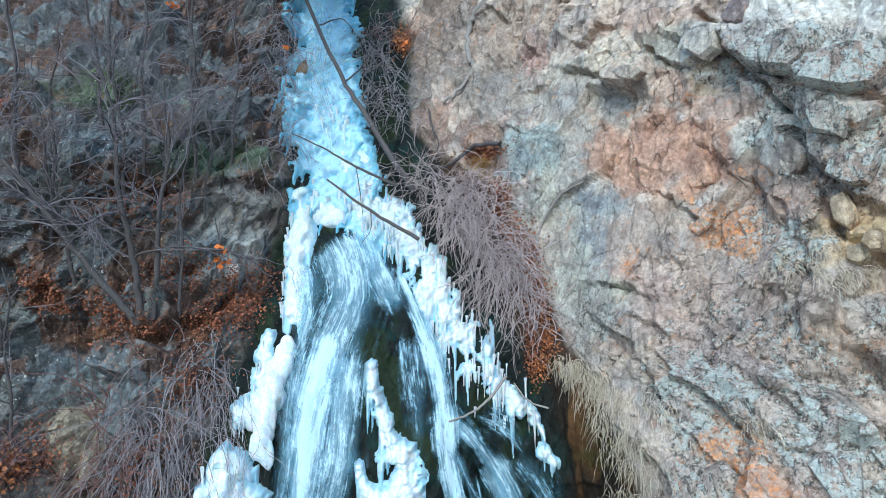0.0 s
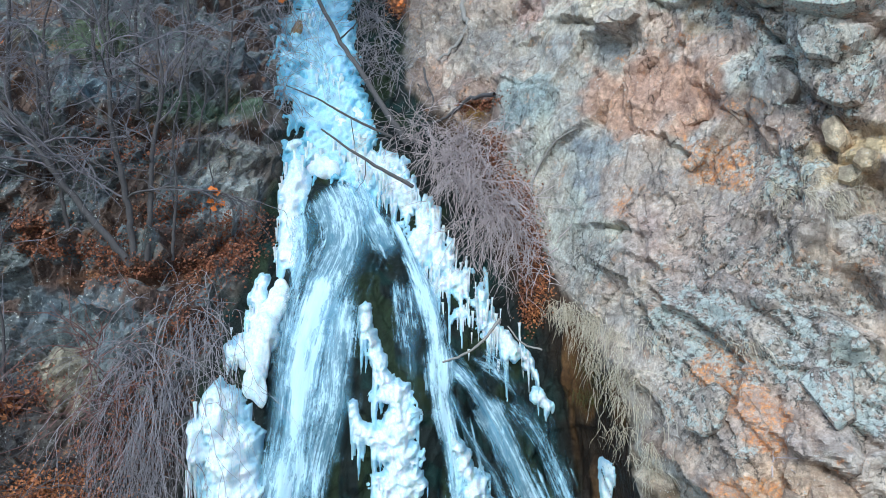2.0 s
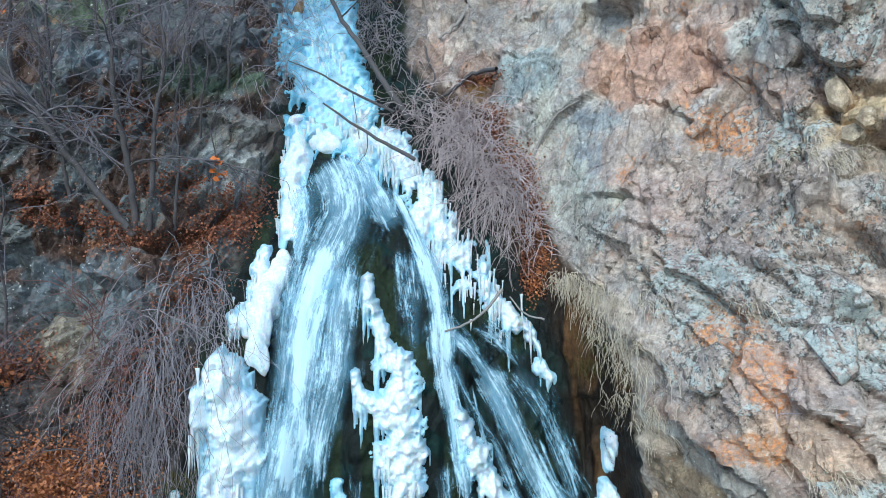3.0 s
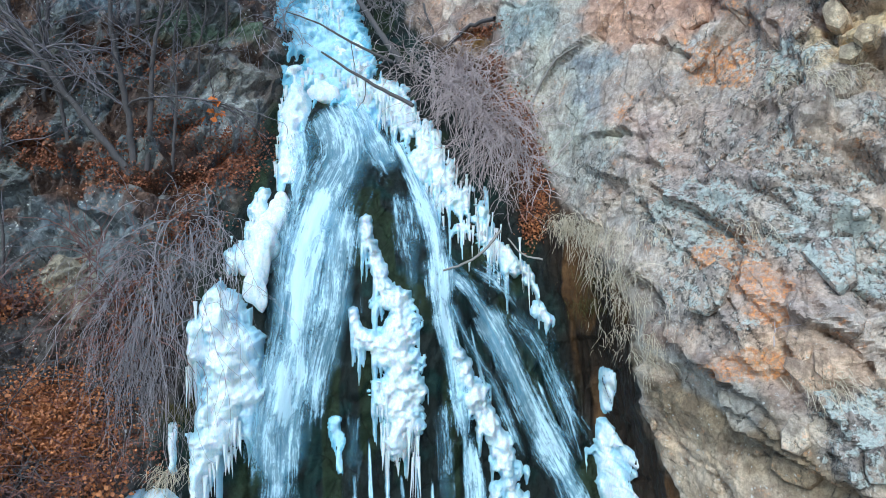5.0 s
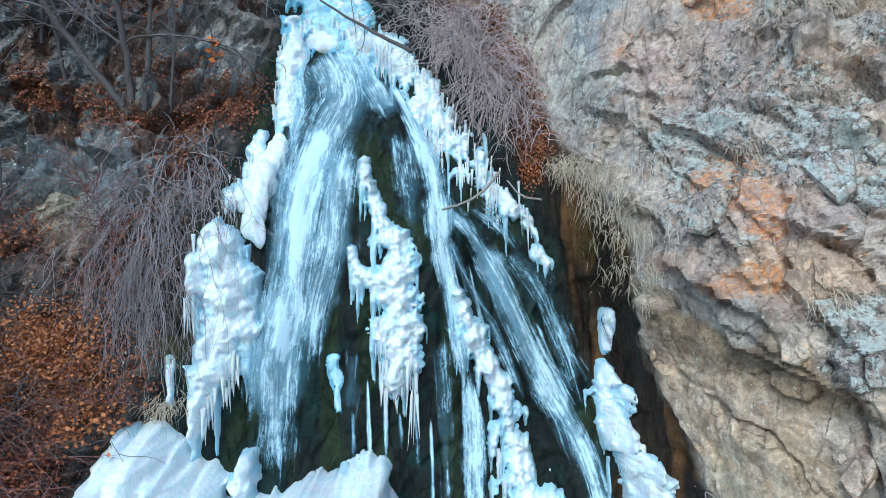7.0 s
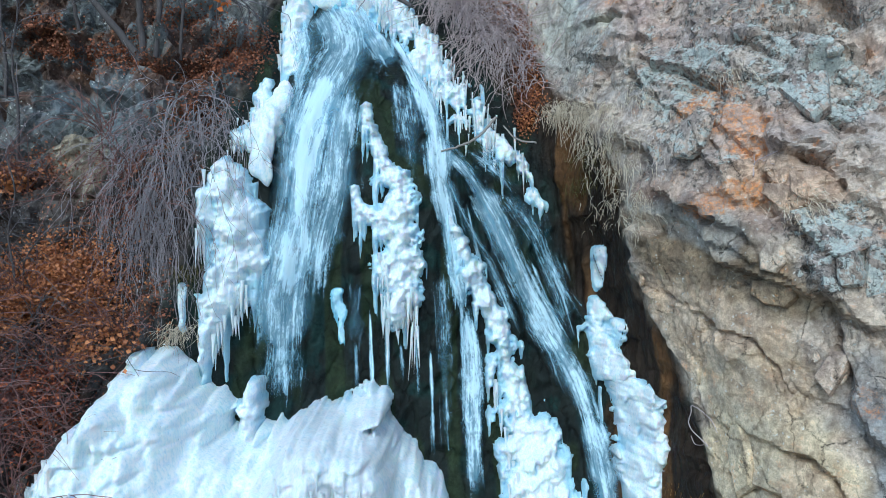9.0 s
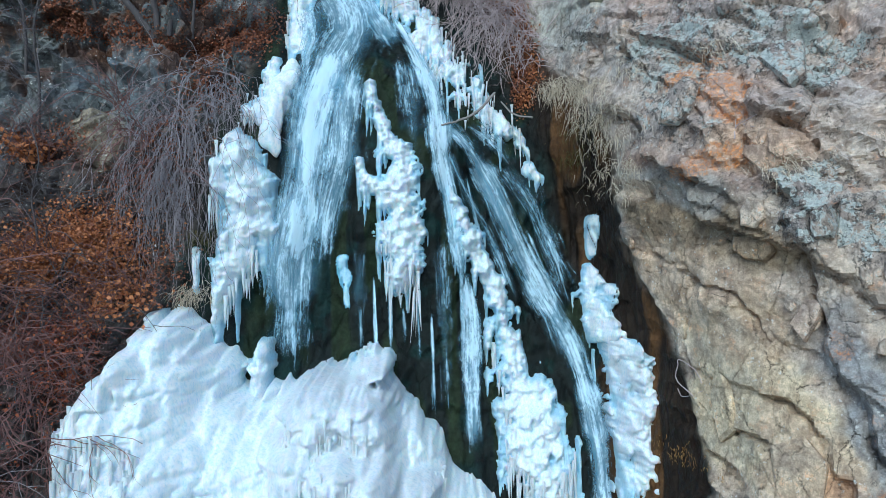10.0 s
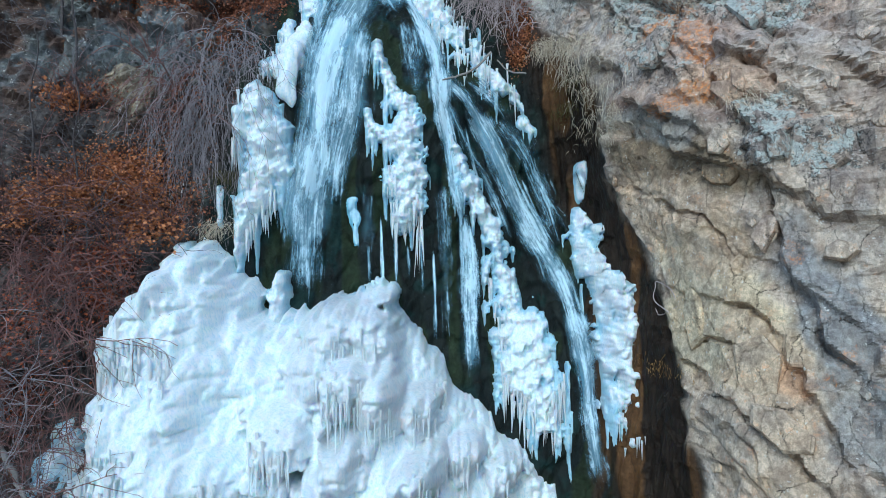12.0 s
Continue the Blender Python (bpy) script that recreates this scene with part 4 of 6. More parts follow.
stream(((0.35, 10.9, 0.4), (0.9, 10.0, 0.5), (1.35, 9.0, 0.5), (1.8, 8.0, 0.5), (2.3, 6.9, 0.5), (2.6, 5.8, 0.45)), 0.5, 14, 0.1)
stream(((0.15, 10.6, 0.35), (0.5, 9.7, 0.35), (0.95, 8.9, 0.35), (1.4, 7.9, 0.35), (1.8, 6.9, 0.35)), 0.6, 15, 0.09)
stream(((-2.9, 13.9, 0.6), (-2.6, 13.0, 0.8), (-2.7, 12.0, 0.7), (-2.75, 10.8, 0.6), (-2.85, 9.4, 0.5), (-3.0, 8.0, 0.5), (-3.05, 6.8, 0.5)), 0.6, 16, 0.09)

# thin threads running over the dark rock
thread = random.Random(31)
for k in range(9):
    x = thread.uniform(0.3, 2.6)
    z = 11.1 - 0.8 * x + thread.uniform(-0.8, 0.2)
    run = thread.uniform(1.0, 2.6)
    lean = 0.25 + 0.12 * x + thread.uniform(-0.1, 0.1)
    stream(((x, z, 0.05), (x + lean * run * 0.4, z - 0.45 * run, 0.12), (x + lean * run, z - run, 0.08)), thread.uniform(0.5, 0.8), 40 + k, 0.06)
for k in range(9):
    x, z = -1.5 + 0.28 * k, thread.uniform(7.0, 8.6)
    run = thread.uniform(1.2, 2.6)
    stream(((x, z, 0.05), (x + 0.05, z - 0.5 * run, 0.12), (x + 0.08, z - run, 0.08)), thread.uniform(0.6, 0.95), 60 + k, 0.06)

# ---- ice ----


def ball():
    bm = bmesh.new()
    bmesh.ops.create_icosphere(bm, subdivisions=2, radius=1.0)
    v = np.array([p.co for p in bm.verts])
    f = np.array([[p.index for p in q.verts] for q in bm.faces])
    bm.free()
    return v, f


BALL = ball()


def fused(name, balls, material, voxel, bump, flute, seed):
    """Balls (place, radius x, y, z) melted into one lumpy skin."""
    v, f = BALL
    verts = np.concatenate([v * (rx, ry, rz) + np.array(at) for at, rx, ry, rz in balls])
    tris = np.concatenate([f + k * len(v) for k in range(len(balls))])
    raw = mesh_from(name, verts, tris, material)
    ob = new(name, raw)
    mod = ob.modifiers.new("fuse", "REMESH")
    mod.mode, mod.voxel_size = "VOXEL", voxel
    skin = bpy.data.meshes.new_from_object(ob.evaluated_get(bpy.context.evaluated_depsgraph_get()))
    ob.modifiers.clear()
    n = len(skin.vertices)
    co, nor = np.empty(n * 3, dtype=np.float32), np.empty(n * 3, dtype=np.float32)
    skin.vertices.foreach_get("co", co)
    skin.vertices.foreach_get("normal", nor)
    co, nor = co.reshape(-1, 3).astype(float), nor.reshape(-1, 3).astype(float)
    lumps = 1.6 * np.abs(vnoise(co * 2.6, 300 + seed)) + 1.3 * np.abs(vnoise(co * 6, 310 + seed)) + 0.6 * np.abs(vnoise(co * 13, 315 + seed)) - 1.0
    runs = vnoise(co * (9, 9, 0.9), 320 + seed) + 0.5 * vnoise(co * (19, 19, 1.6), 321 + seed)
    co += nor * (bump * lumps + flute * runs * (1 - np.abs(nor[:, 2])))[:, None]
    skin.vertices.foreach_set("co", co.astype(np.float32).ravel())
    skin.update()
    skin.polygons.foreach_set("use_smooth", np.full(len(skin.polygons), True))
    skin.attributes.new("thick", "FLOAT", "POINT").data.foreach_set("value", np.full(n, 0.9, dtype=np.float32))
    skin.materials.clear()
    skin.materials.append(material)
    ob.data = skin
    return ob


def strung(points, step, spread, seed, out=0.0, tall=1.2, size=(0.45, 0.8)):
    """Balls strewn along (x, z, half-width) points on the rock."""
    r = random.Random(seed)
    pts = np.array(points, float)
    length = np.concatenate([[0], np.cumsum(np.hypot(np.diff(pts[:, 0]), np.diff(pts[:, 1])))])
    balls = []
    for s in np.arange(0, length[-1] + step, step):
        x, z, w = (np.interp(s, length, pts[:, k]) for k in range(3))
        a, q = r.uniform(0, 6.28), w * r.uniform(*size)
        far = max(0.0, w - q) * spread * math.sqrt(r.random())
        at = on_rock(x + far * math.cos(a), z + far * math.sin(a), out + r.uniform(-0.3, 0.3) * q)
        balls.append((at, q, q * r.uniform(0.7, 1.0), q * tall * r.uniform(0.9, 1.15)))
    return balls


def icicle_mesh(seed):
    r = random.Random(seed)
    t = Tubes()
    bend = r.uniform(-0.04, 0.04)
    pts = [(bend * k * k / 36, 0, 0.12 - 1.12 * k / 7) for k in range(8)]
    t.tube(pts, 1.0, 0.05, 6)
    v = t.v[0].reshape(8, 6, 3)
    for k in range(8):
        v[k, :, :2] = (v[k, :, :2] - pts[k][0]) * (r.uniform(0.8, 1.15) if k < 7 else 1) + pts[k][0]
    me = t.mesh("icicle", ICE)
    me.attributes.new("thick", "FLOAT", "POINT").data.foreach_set("value", np.full(len(me.vertices), 0.7, dtype=np.float32))
    return me


ICICLES = [icicle_mesh(k) for k in range(7)]


def fringe(parent, points, count, length, radius, seed, out=0.1):
    """Icicles along (x, z) points under the ice."""
    r = random.Random(seed)
    pts = np.array(points, float)
    s = np.concatenate([[0], np.cumsum(np.hypot(np.diff(pts[:, 0]), np.diff(pts[:, 1])))])
    for k in range(count):
        q = r.uniform(0, s[-1])
        x, z = np.interp(q, s, pts[:, 0]) + r.uniform(-0.04, 0.04), np.interp(q, s, pts[:, 1]) + r.gauss(0, 0.2)
        at = on_rock(x, z, out * r.uniform(0.5, 1.3))
        ob = under("icicle", ICICLES[r.randrange(7)], parent)
        w = r.uniform(*radius)
        size = Matrix.Diagonal((w, w, length[0] * 0.7 + (length[1] - 0.7 * length[0]) * r.random() ** 1.7, 1))
        ob.matrix_local = Matrix.Translation(at) @ pose(0, 0, 0, r.uniform(-4, 4), r.uniform(-4, 4), r.uniform(0, 360)) @ size


def thing(name, label, category="ice", group=""):
    return tagged(new(name), label, category, group)


def crust(strokes, depth, material, seed, shred=0.5, grain=0.03, cell=0.022, ragged=0.4, out=0.0, back=0.0, lumpy=0.35, flutes=0.025, slits=0.0):
    """Ice frozen onto the rock along strokes of (x, z, half-width), with a ragged rim that runs down into drips."""
    low = np.min([np.min(np.array(k)[:, :2] - np.array(k)[:, 2:], 0) for k in strokes], 0) - (0.1, 0.1 + shred)
    high = np.max([np.max(np.array(k)[:, :2] + np.array(k)[:, 2:], 0) for k in strokes], 0) + 0.1
    xs, zs = np.arange(low[0], high[0], cell), np.arange(low[1], high[1], cell)
    X, Z = np.meshgrid(xs, zs)
    field = np.full(X.shape, -9.0)
    for stroke in strokes:
        k = np.array(stroke, float)
        for a, b in zip(k[:-1], k[1:]):
            d = b[:2] - a[:2]
            t = np.clip(((X - a[0]) * d[0] + (Z - a[1]) * d[1]) / (d @ d), 0, 1)
            far = np.hypot(X - a[0] - t * d[0], Z - a[1] - t * d[1])
            field = np.maximum(field, 1 - far / (a[2] + t * (b[2] - a[2])))
    flat = np.stack([X.ravel(), Z.ravel(), np.full(X.size, seed * 1.7)], 1)
    field = field + (ragged * fbm(flat * 3.2, 4, 330 + seed, 0.6)).reshape(X.shape)
    if slits:
        field = field - slits * np.clip(vnoise(flat * (7, 1.1, 1), 335 + seed) + 0.5 * vnoise(flat * (15, 2, 1), 336 + seed), 0, 1).reshape(X.shape) * 1.6
    field = np.where(field < -2, -2, field)
    # drips: each narrow strip of the rim runs down by its own length
    line = np.stack([xs, np.zeros(len(xs)), np.full(len(xs), seed * 2.3)], 1)
    drop = shred * np.clip(vnoise(line * 9, 340 + seed) + 0.6 * vnoise(line * 21, 341 + seed) + 0.15, 0, 1.2) ** 1.3 + 1e-3
    run = field.copy()
    for k in range(1, int(shred * 1.2 / cell)):
        part = np.full(field.shape, -9.0)
        part[:-k] = np.minimum(field[k:], 0.45) * (1 - k * cell / drop)[None]
        part[:-k][:, k * cell > drop] = -9
        run = np.maximum(run, part)
    solid = np.clip(run, 0, 1)
    p3 = np.stack([X.ravel(), np.full(X.size, seed * 0.9), Z.ravel()], 1)
    lumps = fbm(p3 * 4, 3, 350 + seed).reshape(X.shape)
    rub = (1.3 * np.abs(vnoise(p3 * 6.5, 355 + seed)) + 1.2 * np.abs(vnoise(p3 * 13, 356 + seed)) + 0.8 * vnoise(p3 * (20, 1, 7), 357 + seed) - 0.7).reshape(X.shape)
    flute = vnoise(p3 * (15, 1, 1.2), 358 + seed).reshape(X.shape)
    thick = depth * np.sqrt(solid) * (0.75 + lumpy * lumps) + np.minimum(solid * 3, 1) * (grain * rub + flutes * flute)
    keep = run > 0
    quad = keep[:-1, :-1] | keep[1:, :-1] | keep[:-1, 1:] | keep[1:, 1:]
    used = np.zeros(X.shape, bool)
    for di in (0, 1):
        for dj in (0, 1):
            used[di:di + quad.shape[0], dj:dj + quad.shape[1]] |= quad
    number = np.cumsum(used.ravel()).reshape(X.shape) - 1
    ux, uz, ut = X[used], Z[used], thick[used]
    uy = np.array([on_rock(x, z)[1] for x, z in zip(ux, uz)])
    uy = np.maximum(uy, back) - out * np.minimum(solid[used] * 3, 1) - np.where(keep[used], ut, -0.03)
    i, j = np.nonzero(quad)
    faces = np.stack([number[i, j], number[i, j + 1], number[i + 1, j + 1], number[i + 1, j]], 1)
    return mesh_from("ice_body", np.stack([ux, uy, uz], 1), faces, material, True, {"thick": np.clip(solid[used] * 1.1, 0, 1), "dirt": smooth(0.1, 0.5, lumps[used])})


def crust_ice(name, label, strokes, depth, material, seed, fringes=(), **kw):
    top = thing(name, label)
    under("ice_body", crust(strokes, depth, material, seed, **kw), top)
    for k, (points, count, length, radius, off) in enumerate(fringes):
        fringe(top, points, count, length, radius, seed * 10 + k, off)
    return top


def ice(name, label, balls, material, voxel=0.045, bump=0.035, flute=0.02, seed=0, fringes=()):
    top = thing(name, label)
    fused("ice_body", balls, material, voxel, bump, flute, seed).parent = top
    for k, (points, count, length, radius, out) in enumerate(fringes):
        fringe(top, points, count, length, radius, seed * 10 + k, out)
    return top


# ICE
crust_ice("frozen_cascade", "pale blue ice steps under the upper cascade", (((-3.95, 22.4, 0.95), (-3.4, 20, 0.9), (-3.25, 18.5, 0.85), (-2.9, 17.2, 0.8), (-2.5, 16.1, 0.85), (-2.3, 15.3, 0.9)),), 0.4, ICE_BLUE, 1, cell=0.032, grain=0.03, ragged=0.35,
          fringes=((((-3.3, 17.6), (-2.4, 17.3)), 20, (0.3, 0.7), (0.03, 0.06), 0.35), (((-3.0, 15.3), (-2.0, 15.1)), 26, (0.25, 0.7), (0.03, 0.06), 0.35), (((-3.7, 19.5), (-3.0, 19.4)), 18, (0.3, 0.7), (0.03, 0.06), 0.35)))
ice("ice_bulge", "rounded pale ice knob above the falling water", strung(((-2.75, 14.7, 0.3), (-2.4, 14.65, 0.32)), 0.04, 0.9, 12, 0.1), ICE, 0.04, 0.02, 0.0, 2)
crust_ice("ice_saddle", "pale blue ice saddle between the steps", (((-2.9, 15.0, 0.3), (-2.2, 14.9, 0.45), (-1.7, 14.55, 0.4), (-1.4, 14.3, 0.25)),), 0.3, ICE_BLUE, 17, fringes=((((-2.1, 14.5), (-1.5, 14.2)), 14, (0.2, 0.5), (0.02, 0.045), 0.25),))
crust_ice("ice_apron", "white ice apron with hanging icicles beside the fall", (((-2.4, 16.3, 0.45), (-2.0, 15.5, 0.55), (-1.6, 14.95, 0.5), (-1.06, 14.6, 0.4), (-0.72, 13.95, 0.35)),), 0.35, ICE, 3, grain=0.03, slits=0.35, shred=0.7,
          fringes=((((-2.0, 15.0), (-1.5, 14.6), (-0.9, 14.3)), 60, (0.25, 0.75), (0.025, 0.055), 0.25), (((-2.0, 15.3), (-1.3, 14.9), (-0.7, 14.4)), 30, (0.25, 0.6), (0.025, 0.05), 0.35)))
crust_ice("ice_curtain", "lacy white ice curtain with many icicles along dark rock", (((-0.8, 14.2, 0.32), (-0.3, 13.4, 0.42), (0.05, 12.75, 0.4), (0.4, 12.25, 0.38), (0.75, 11.8, 0.33), (1.05, 11.45, 0.27), (1.4, 11.1, 0.2), (1.7, 10.8, 0.15), (1.95, 10.45, 0.1)),), 0.28, ICE, 4, shred=0.9, grain=0.025, ragged=0.6, slits=0.5,
          fringes=((((-0.7, 14.3), (0.0, 13.3), (0.6, 12.3), (1.1, 11.6), (1.8, 10.9)), 80, (0.25, 0.8), (0.012, 0.035), 0.2), (((-0.5, 13.1), (0.1, 12.1), (0.7, 11.4), (1.3, 10.9)), 60, (0.25, 0.7), (0.012, 0.032), 0.15)))
crust_ice("ice_pillar", "white ice pillar along the bank beside the water", (((-3.15, 15.2, 0.16), (-3.0, 14.2, 0.24), (-2.97, 13.4, 0.27), (-2.9, 12.8, 0.24)),), 0.3, ICE, 5, grain=0.015, lumpy=0.25, fringes=((((-3.3, 14.6), (-3.15, 12.6)), 18, (0.25, 0.6), (0.02, 0.04), 0.15),))
ice("ice_shoulder", "smooth white ice shoulder hanging from the bank",
    strung(((-2.95, 12.15, 0.22), (-3.1, 11.7, 0.3), (-3.15, 11.25, 0.3), (-3.4, 11.0, 0.22)), 0.03, 0.9, 16, 0.05) + strung(((-3.15, 11.2, 0.2), (-3.2, 10.6, 0.25), (-3.05, 10.2, 0.12)), 0.03, 0.8, 17, 0.1, 1.6), ICE, 0.035, 0.02, 0.015, 6)
crust_ice("ice_shelf", "ragged white ice shelf along the bank's edge", (((-3.35, 12.3, 0.16), (-3.4, 11.9, 0.18), (-3.35, 11.4, 0.2), (-3.55, 11.05, 0.2), (-3.7, 11.1, 0.1)),), 0.22, ICE, 18, shred=0.4, ragged=0.6,
          fringes=((((-3.45, 12.2), (-3.4, 11.4)), 14, (0.2, 0.5), (0.02, 0.04), 0.15), (((-3.8, 11.05), (-3.5, 10.85)), 12, (0.15, 0.4), (0.02, 0.04), 0.2)))
crust_ice("ice_column", "broad white ice column ending in fluted icicles", (((-3.75, 10.35, 0.28), (-3.6, 9.8, 0.44), (-3.5, 9.4, 0.46), (-3.5, 8.9, 0.48), (-3.62, 8.3, 0.4), (-3.82, 7.7, 0.22), (-3.97, 7.1, 0.1)), ((-4.0, 9.9, 0.15), (-3.9, 9.5, 0.2))), 0.6, ICE, 7, shred=0.8, grain=0.009, ragged=0.3, lumpy=0.22, flutes=0.035,
          fringes=((((-3.15, 8.5), (-3.5, 8.0), (-3.8, 7.5)), 26, (0.3, 0.7), (0.025, 0.05), 0.3), (((-4.05, 10.0), (-3.98, 9.2)), 8, (0.6, 1.1), (0.03, 0.06), 0.25)))
crust_ice("ice_ridge", "knobbly white ice ridge on the wet rock", (((-1.36, 11.8, 0.11), (-1.27, 11.4, 0.14), (-1.08, 10.97, 0.15), (-0.95, 10.55, 0.2), (-0.75, 10.15, 0.36), (-0.69, 9.65, 0.46), (-0.72, 9.15, 0.4), (-0.62, 8.65, 0.46), (-0.68, 8.15, 0.38), (-0.73, 7.7, 0.22)), ((-1.52, 10.1, 0.1), (-1.42, 9.7, 0.15), (-1.0, 9.6, 0.2))), 0.42, ICE, 8, shred=0.8, grain=0.035, ragged=0.5, slits=0.15, cell=0.02,
          fringes=((((-1.05, 8.6), (-0.85, 8.0), (-0.65, 7.7), (-0.35, 8.1)), 34, (0.3, 0.8), (0.02, 0.045), 0.25), (((-0.5, 7.7), (-0.35, 7.6)), 6, (0.7, 1.3), (0.025, 0.045), 0.15)))
crust_ice("ice_ridge", "long narrow white ice ridge widening into an icicle skirt", (((0.28, 9.6, 0.11), (0.5, 9.1, 0.18), (0.7, 8.6, 0.23), (0.92, 8.15, 0.24), (1.12, 7.7, 0.27), (1.25, 7.2, 0.28), (1.38, 6.7, 0.32), (1.6, 5.97, 0.48), (1.82, 5.3, 0.64), (1.97, 4.6, 0.7), (2.05, 4.1, 0.62)),), 0.5, ICE, 9, shred=0.9, grain=0.03, ragged=0.45, slits=0.15,
          fringes=((((1.3, 4.6), (1.7, 4.1), (2.2, 3.8), (2.6, 4.3)), 60, (0.4, 1.1), (0.02, 0.045), 0.3), (((1.1, 6.5), (1.35, 5.4), (1.45, 4.8)), 24, (0.3, 0.8), (0.02, 0.04), 0.2)))
crust_ice("ice_lump", "crumbly white ice lump in the wet corner", (((3.09, 7.9, 0.13), (3.17, 7.4, 0.3), (3.26, 6.85, 0.3), (3.45, 6.5, 0.18)),), 0.35, ICE, 10, shred=0.3, grain=0.05, ragged=0.5, out=0.05, back=12.5,
          fringes=((((3.05, 7.0), (3.35, 6.7)), 8, (0.1, 0.3), (0.015, 0.03), 0.3),))
crust_ice("ice_lump", "crumbly white ice lumps above a grey icicle skirt", (((3.4, 6.4, 0.26), (3.65, 6.0, 0.36), (3.88, 5.65, 0.42), (3.72, 5.05, 0.4), (3.85, 4.5, 0.46), (3.85, 3.95, 0.4), (3.9, 3.5, 0.2)),), 0.4, ICE_DIRTY, 11, shred=0.7, grain=0.05, ragged=0.75, out=0.05, back=11.7,
          fringes=((((3.5, 4.2), (3.7, 3.7), (3.85, 3.4)), 12, (0.2, 0.5), (0.012, 0.03), 0.15),))
crust_ice("ice_patch", "small white ice patch on dark wet rock", (((1.95, 10.1, 0.13), (2.15, 9.85, 0.12)),), 0.12, ICE, 12, shred=0.2)
crust_ice("ice_strip", "thin hanging strip of grey-white ice", (((3.1, 9.0, 0.09), (3.12, 8.7, 0.11), (3.14, 8.3, 0.06)),), 0.08, ICE, 13, shred=0.2, back=12.9, ragged=0.25, out=0.05)
crust_ice("ice_patch", "small white ice patch low on dark rock", (((3.95, 3.35, 0.15), (4.05, 3.15, 0.16)),), 0.15, ICE, 14, shred=0.3, back=11.3)
crust_ice("ice_patch", "small grey ice patch behind the fall", (((-1.8, 8.15, 0.13), (-1.76, 7.7, 0.1), (-1.72, 7.3, 0.06)),), 0.05, ICE_BLUE, 15, shred=0.3, ragged=0.7)
crust_ice("ice_spire", "grey ice spire standing at the fall's foot", (((-3.25, 5.8, 0.3), (-3.22, 6.2, 0.22), (-3.18, 6.6, 0.12)),), 0.35, ICE_DIRTY, 19, shred=0.1, out=0.2)
crust_ice("ice_patch", "ragged ice crust among twigs at the mound's side", (((-6.15, 4.2, 0.14), (-5.95, 3.9, 0.2), (-6.0, 3.3, 0.16)),), 0.14, ICE, 20, shred=0.4, ragged=1.1, grain=0.05)
crust_ice("ice_strip", "thin icicle by the mossy bank", (((-4.3, 8.35, 0.07), (-4.3, 7.7, 0.06)),), 0.1, ICE, 21, shred=0.1, ragged=0.1)


def mound_top(x):
    return np.interp(x, (-6.05, -5.65, -5.3, -4.9, -4.4, -4.1, -3.8, -3.2, -2.6, -2.2, -1.9, -1.5, -0.9, -0.6, 0.1, 0.8, 1.5, 2.5), (4.6, 6.0, 6.6, 7.1, 7.4, 7.2, 6.6, 6.05, 6.0, 6.35, 6.5, 6.35, 6.35, 5.7, 4.9, 4.1, 3.5, 2.65))


# lumps of the mound: x, z, radius, how far they stand out
LUMPS = ((-1.95, 5.85, 0.62, 0.45), (-1.3, 5.8, 0.55, 0.4), (-2.25, 5.15, 0.5, 0.4), (-0.95, 6.1, 0.32, 0.3), (-0.7, 5.9, 0.26, 0.25), (-1.55, 5.0, 0.5, 0.5), (-0.95, 4.7, 0.48, 0.4), (-2.75, 4.1, 0.6, 0.4), (-0.35, 4.4, 0.45, 0.3),
         (-3.7, 3.5, 0.5, 0.3), (-0.3, 3.5, 0.5, 0.4), (0.5, 3.5, 0.42, 0.3), (-1.6, 3.9, 0.5, 0.35), (-4.9, 6.5, 0.35, 0.2), (1.3, 3.0, 0.4, 0.3), (-2.0, 3.0, 0.6, 0.4), (-3.1, 4.9, 0.4, 0.2), (-4.0, 5.0, 0.5, 0.15))


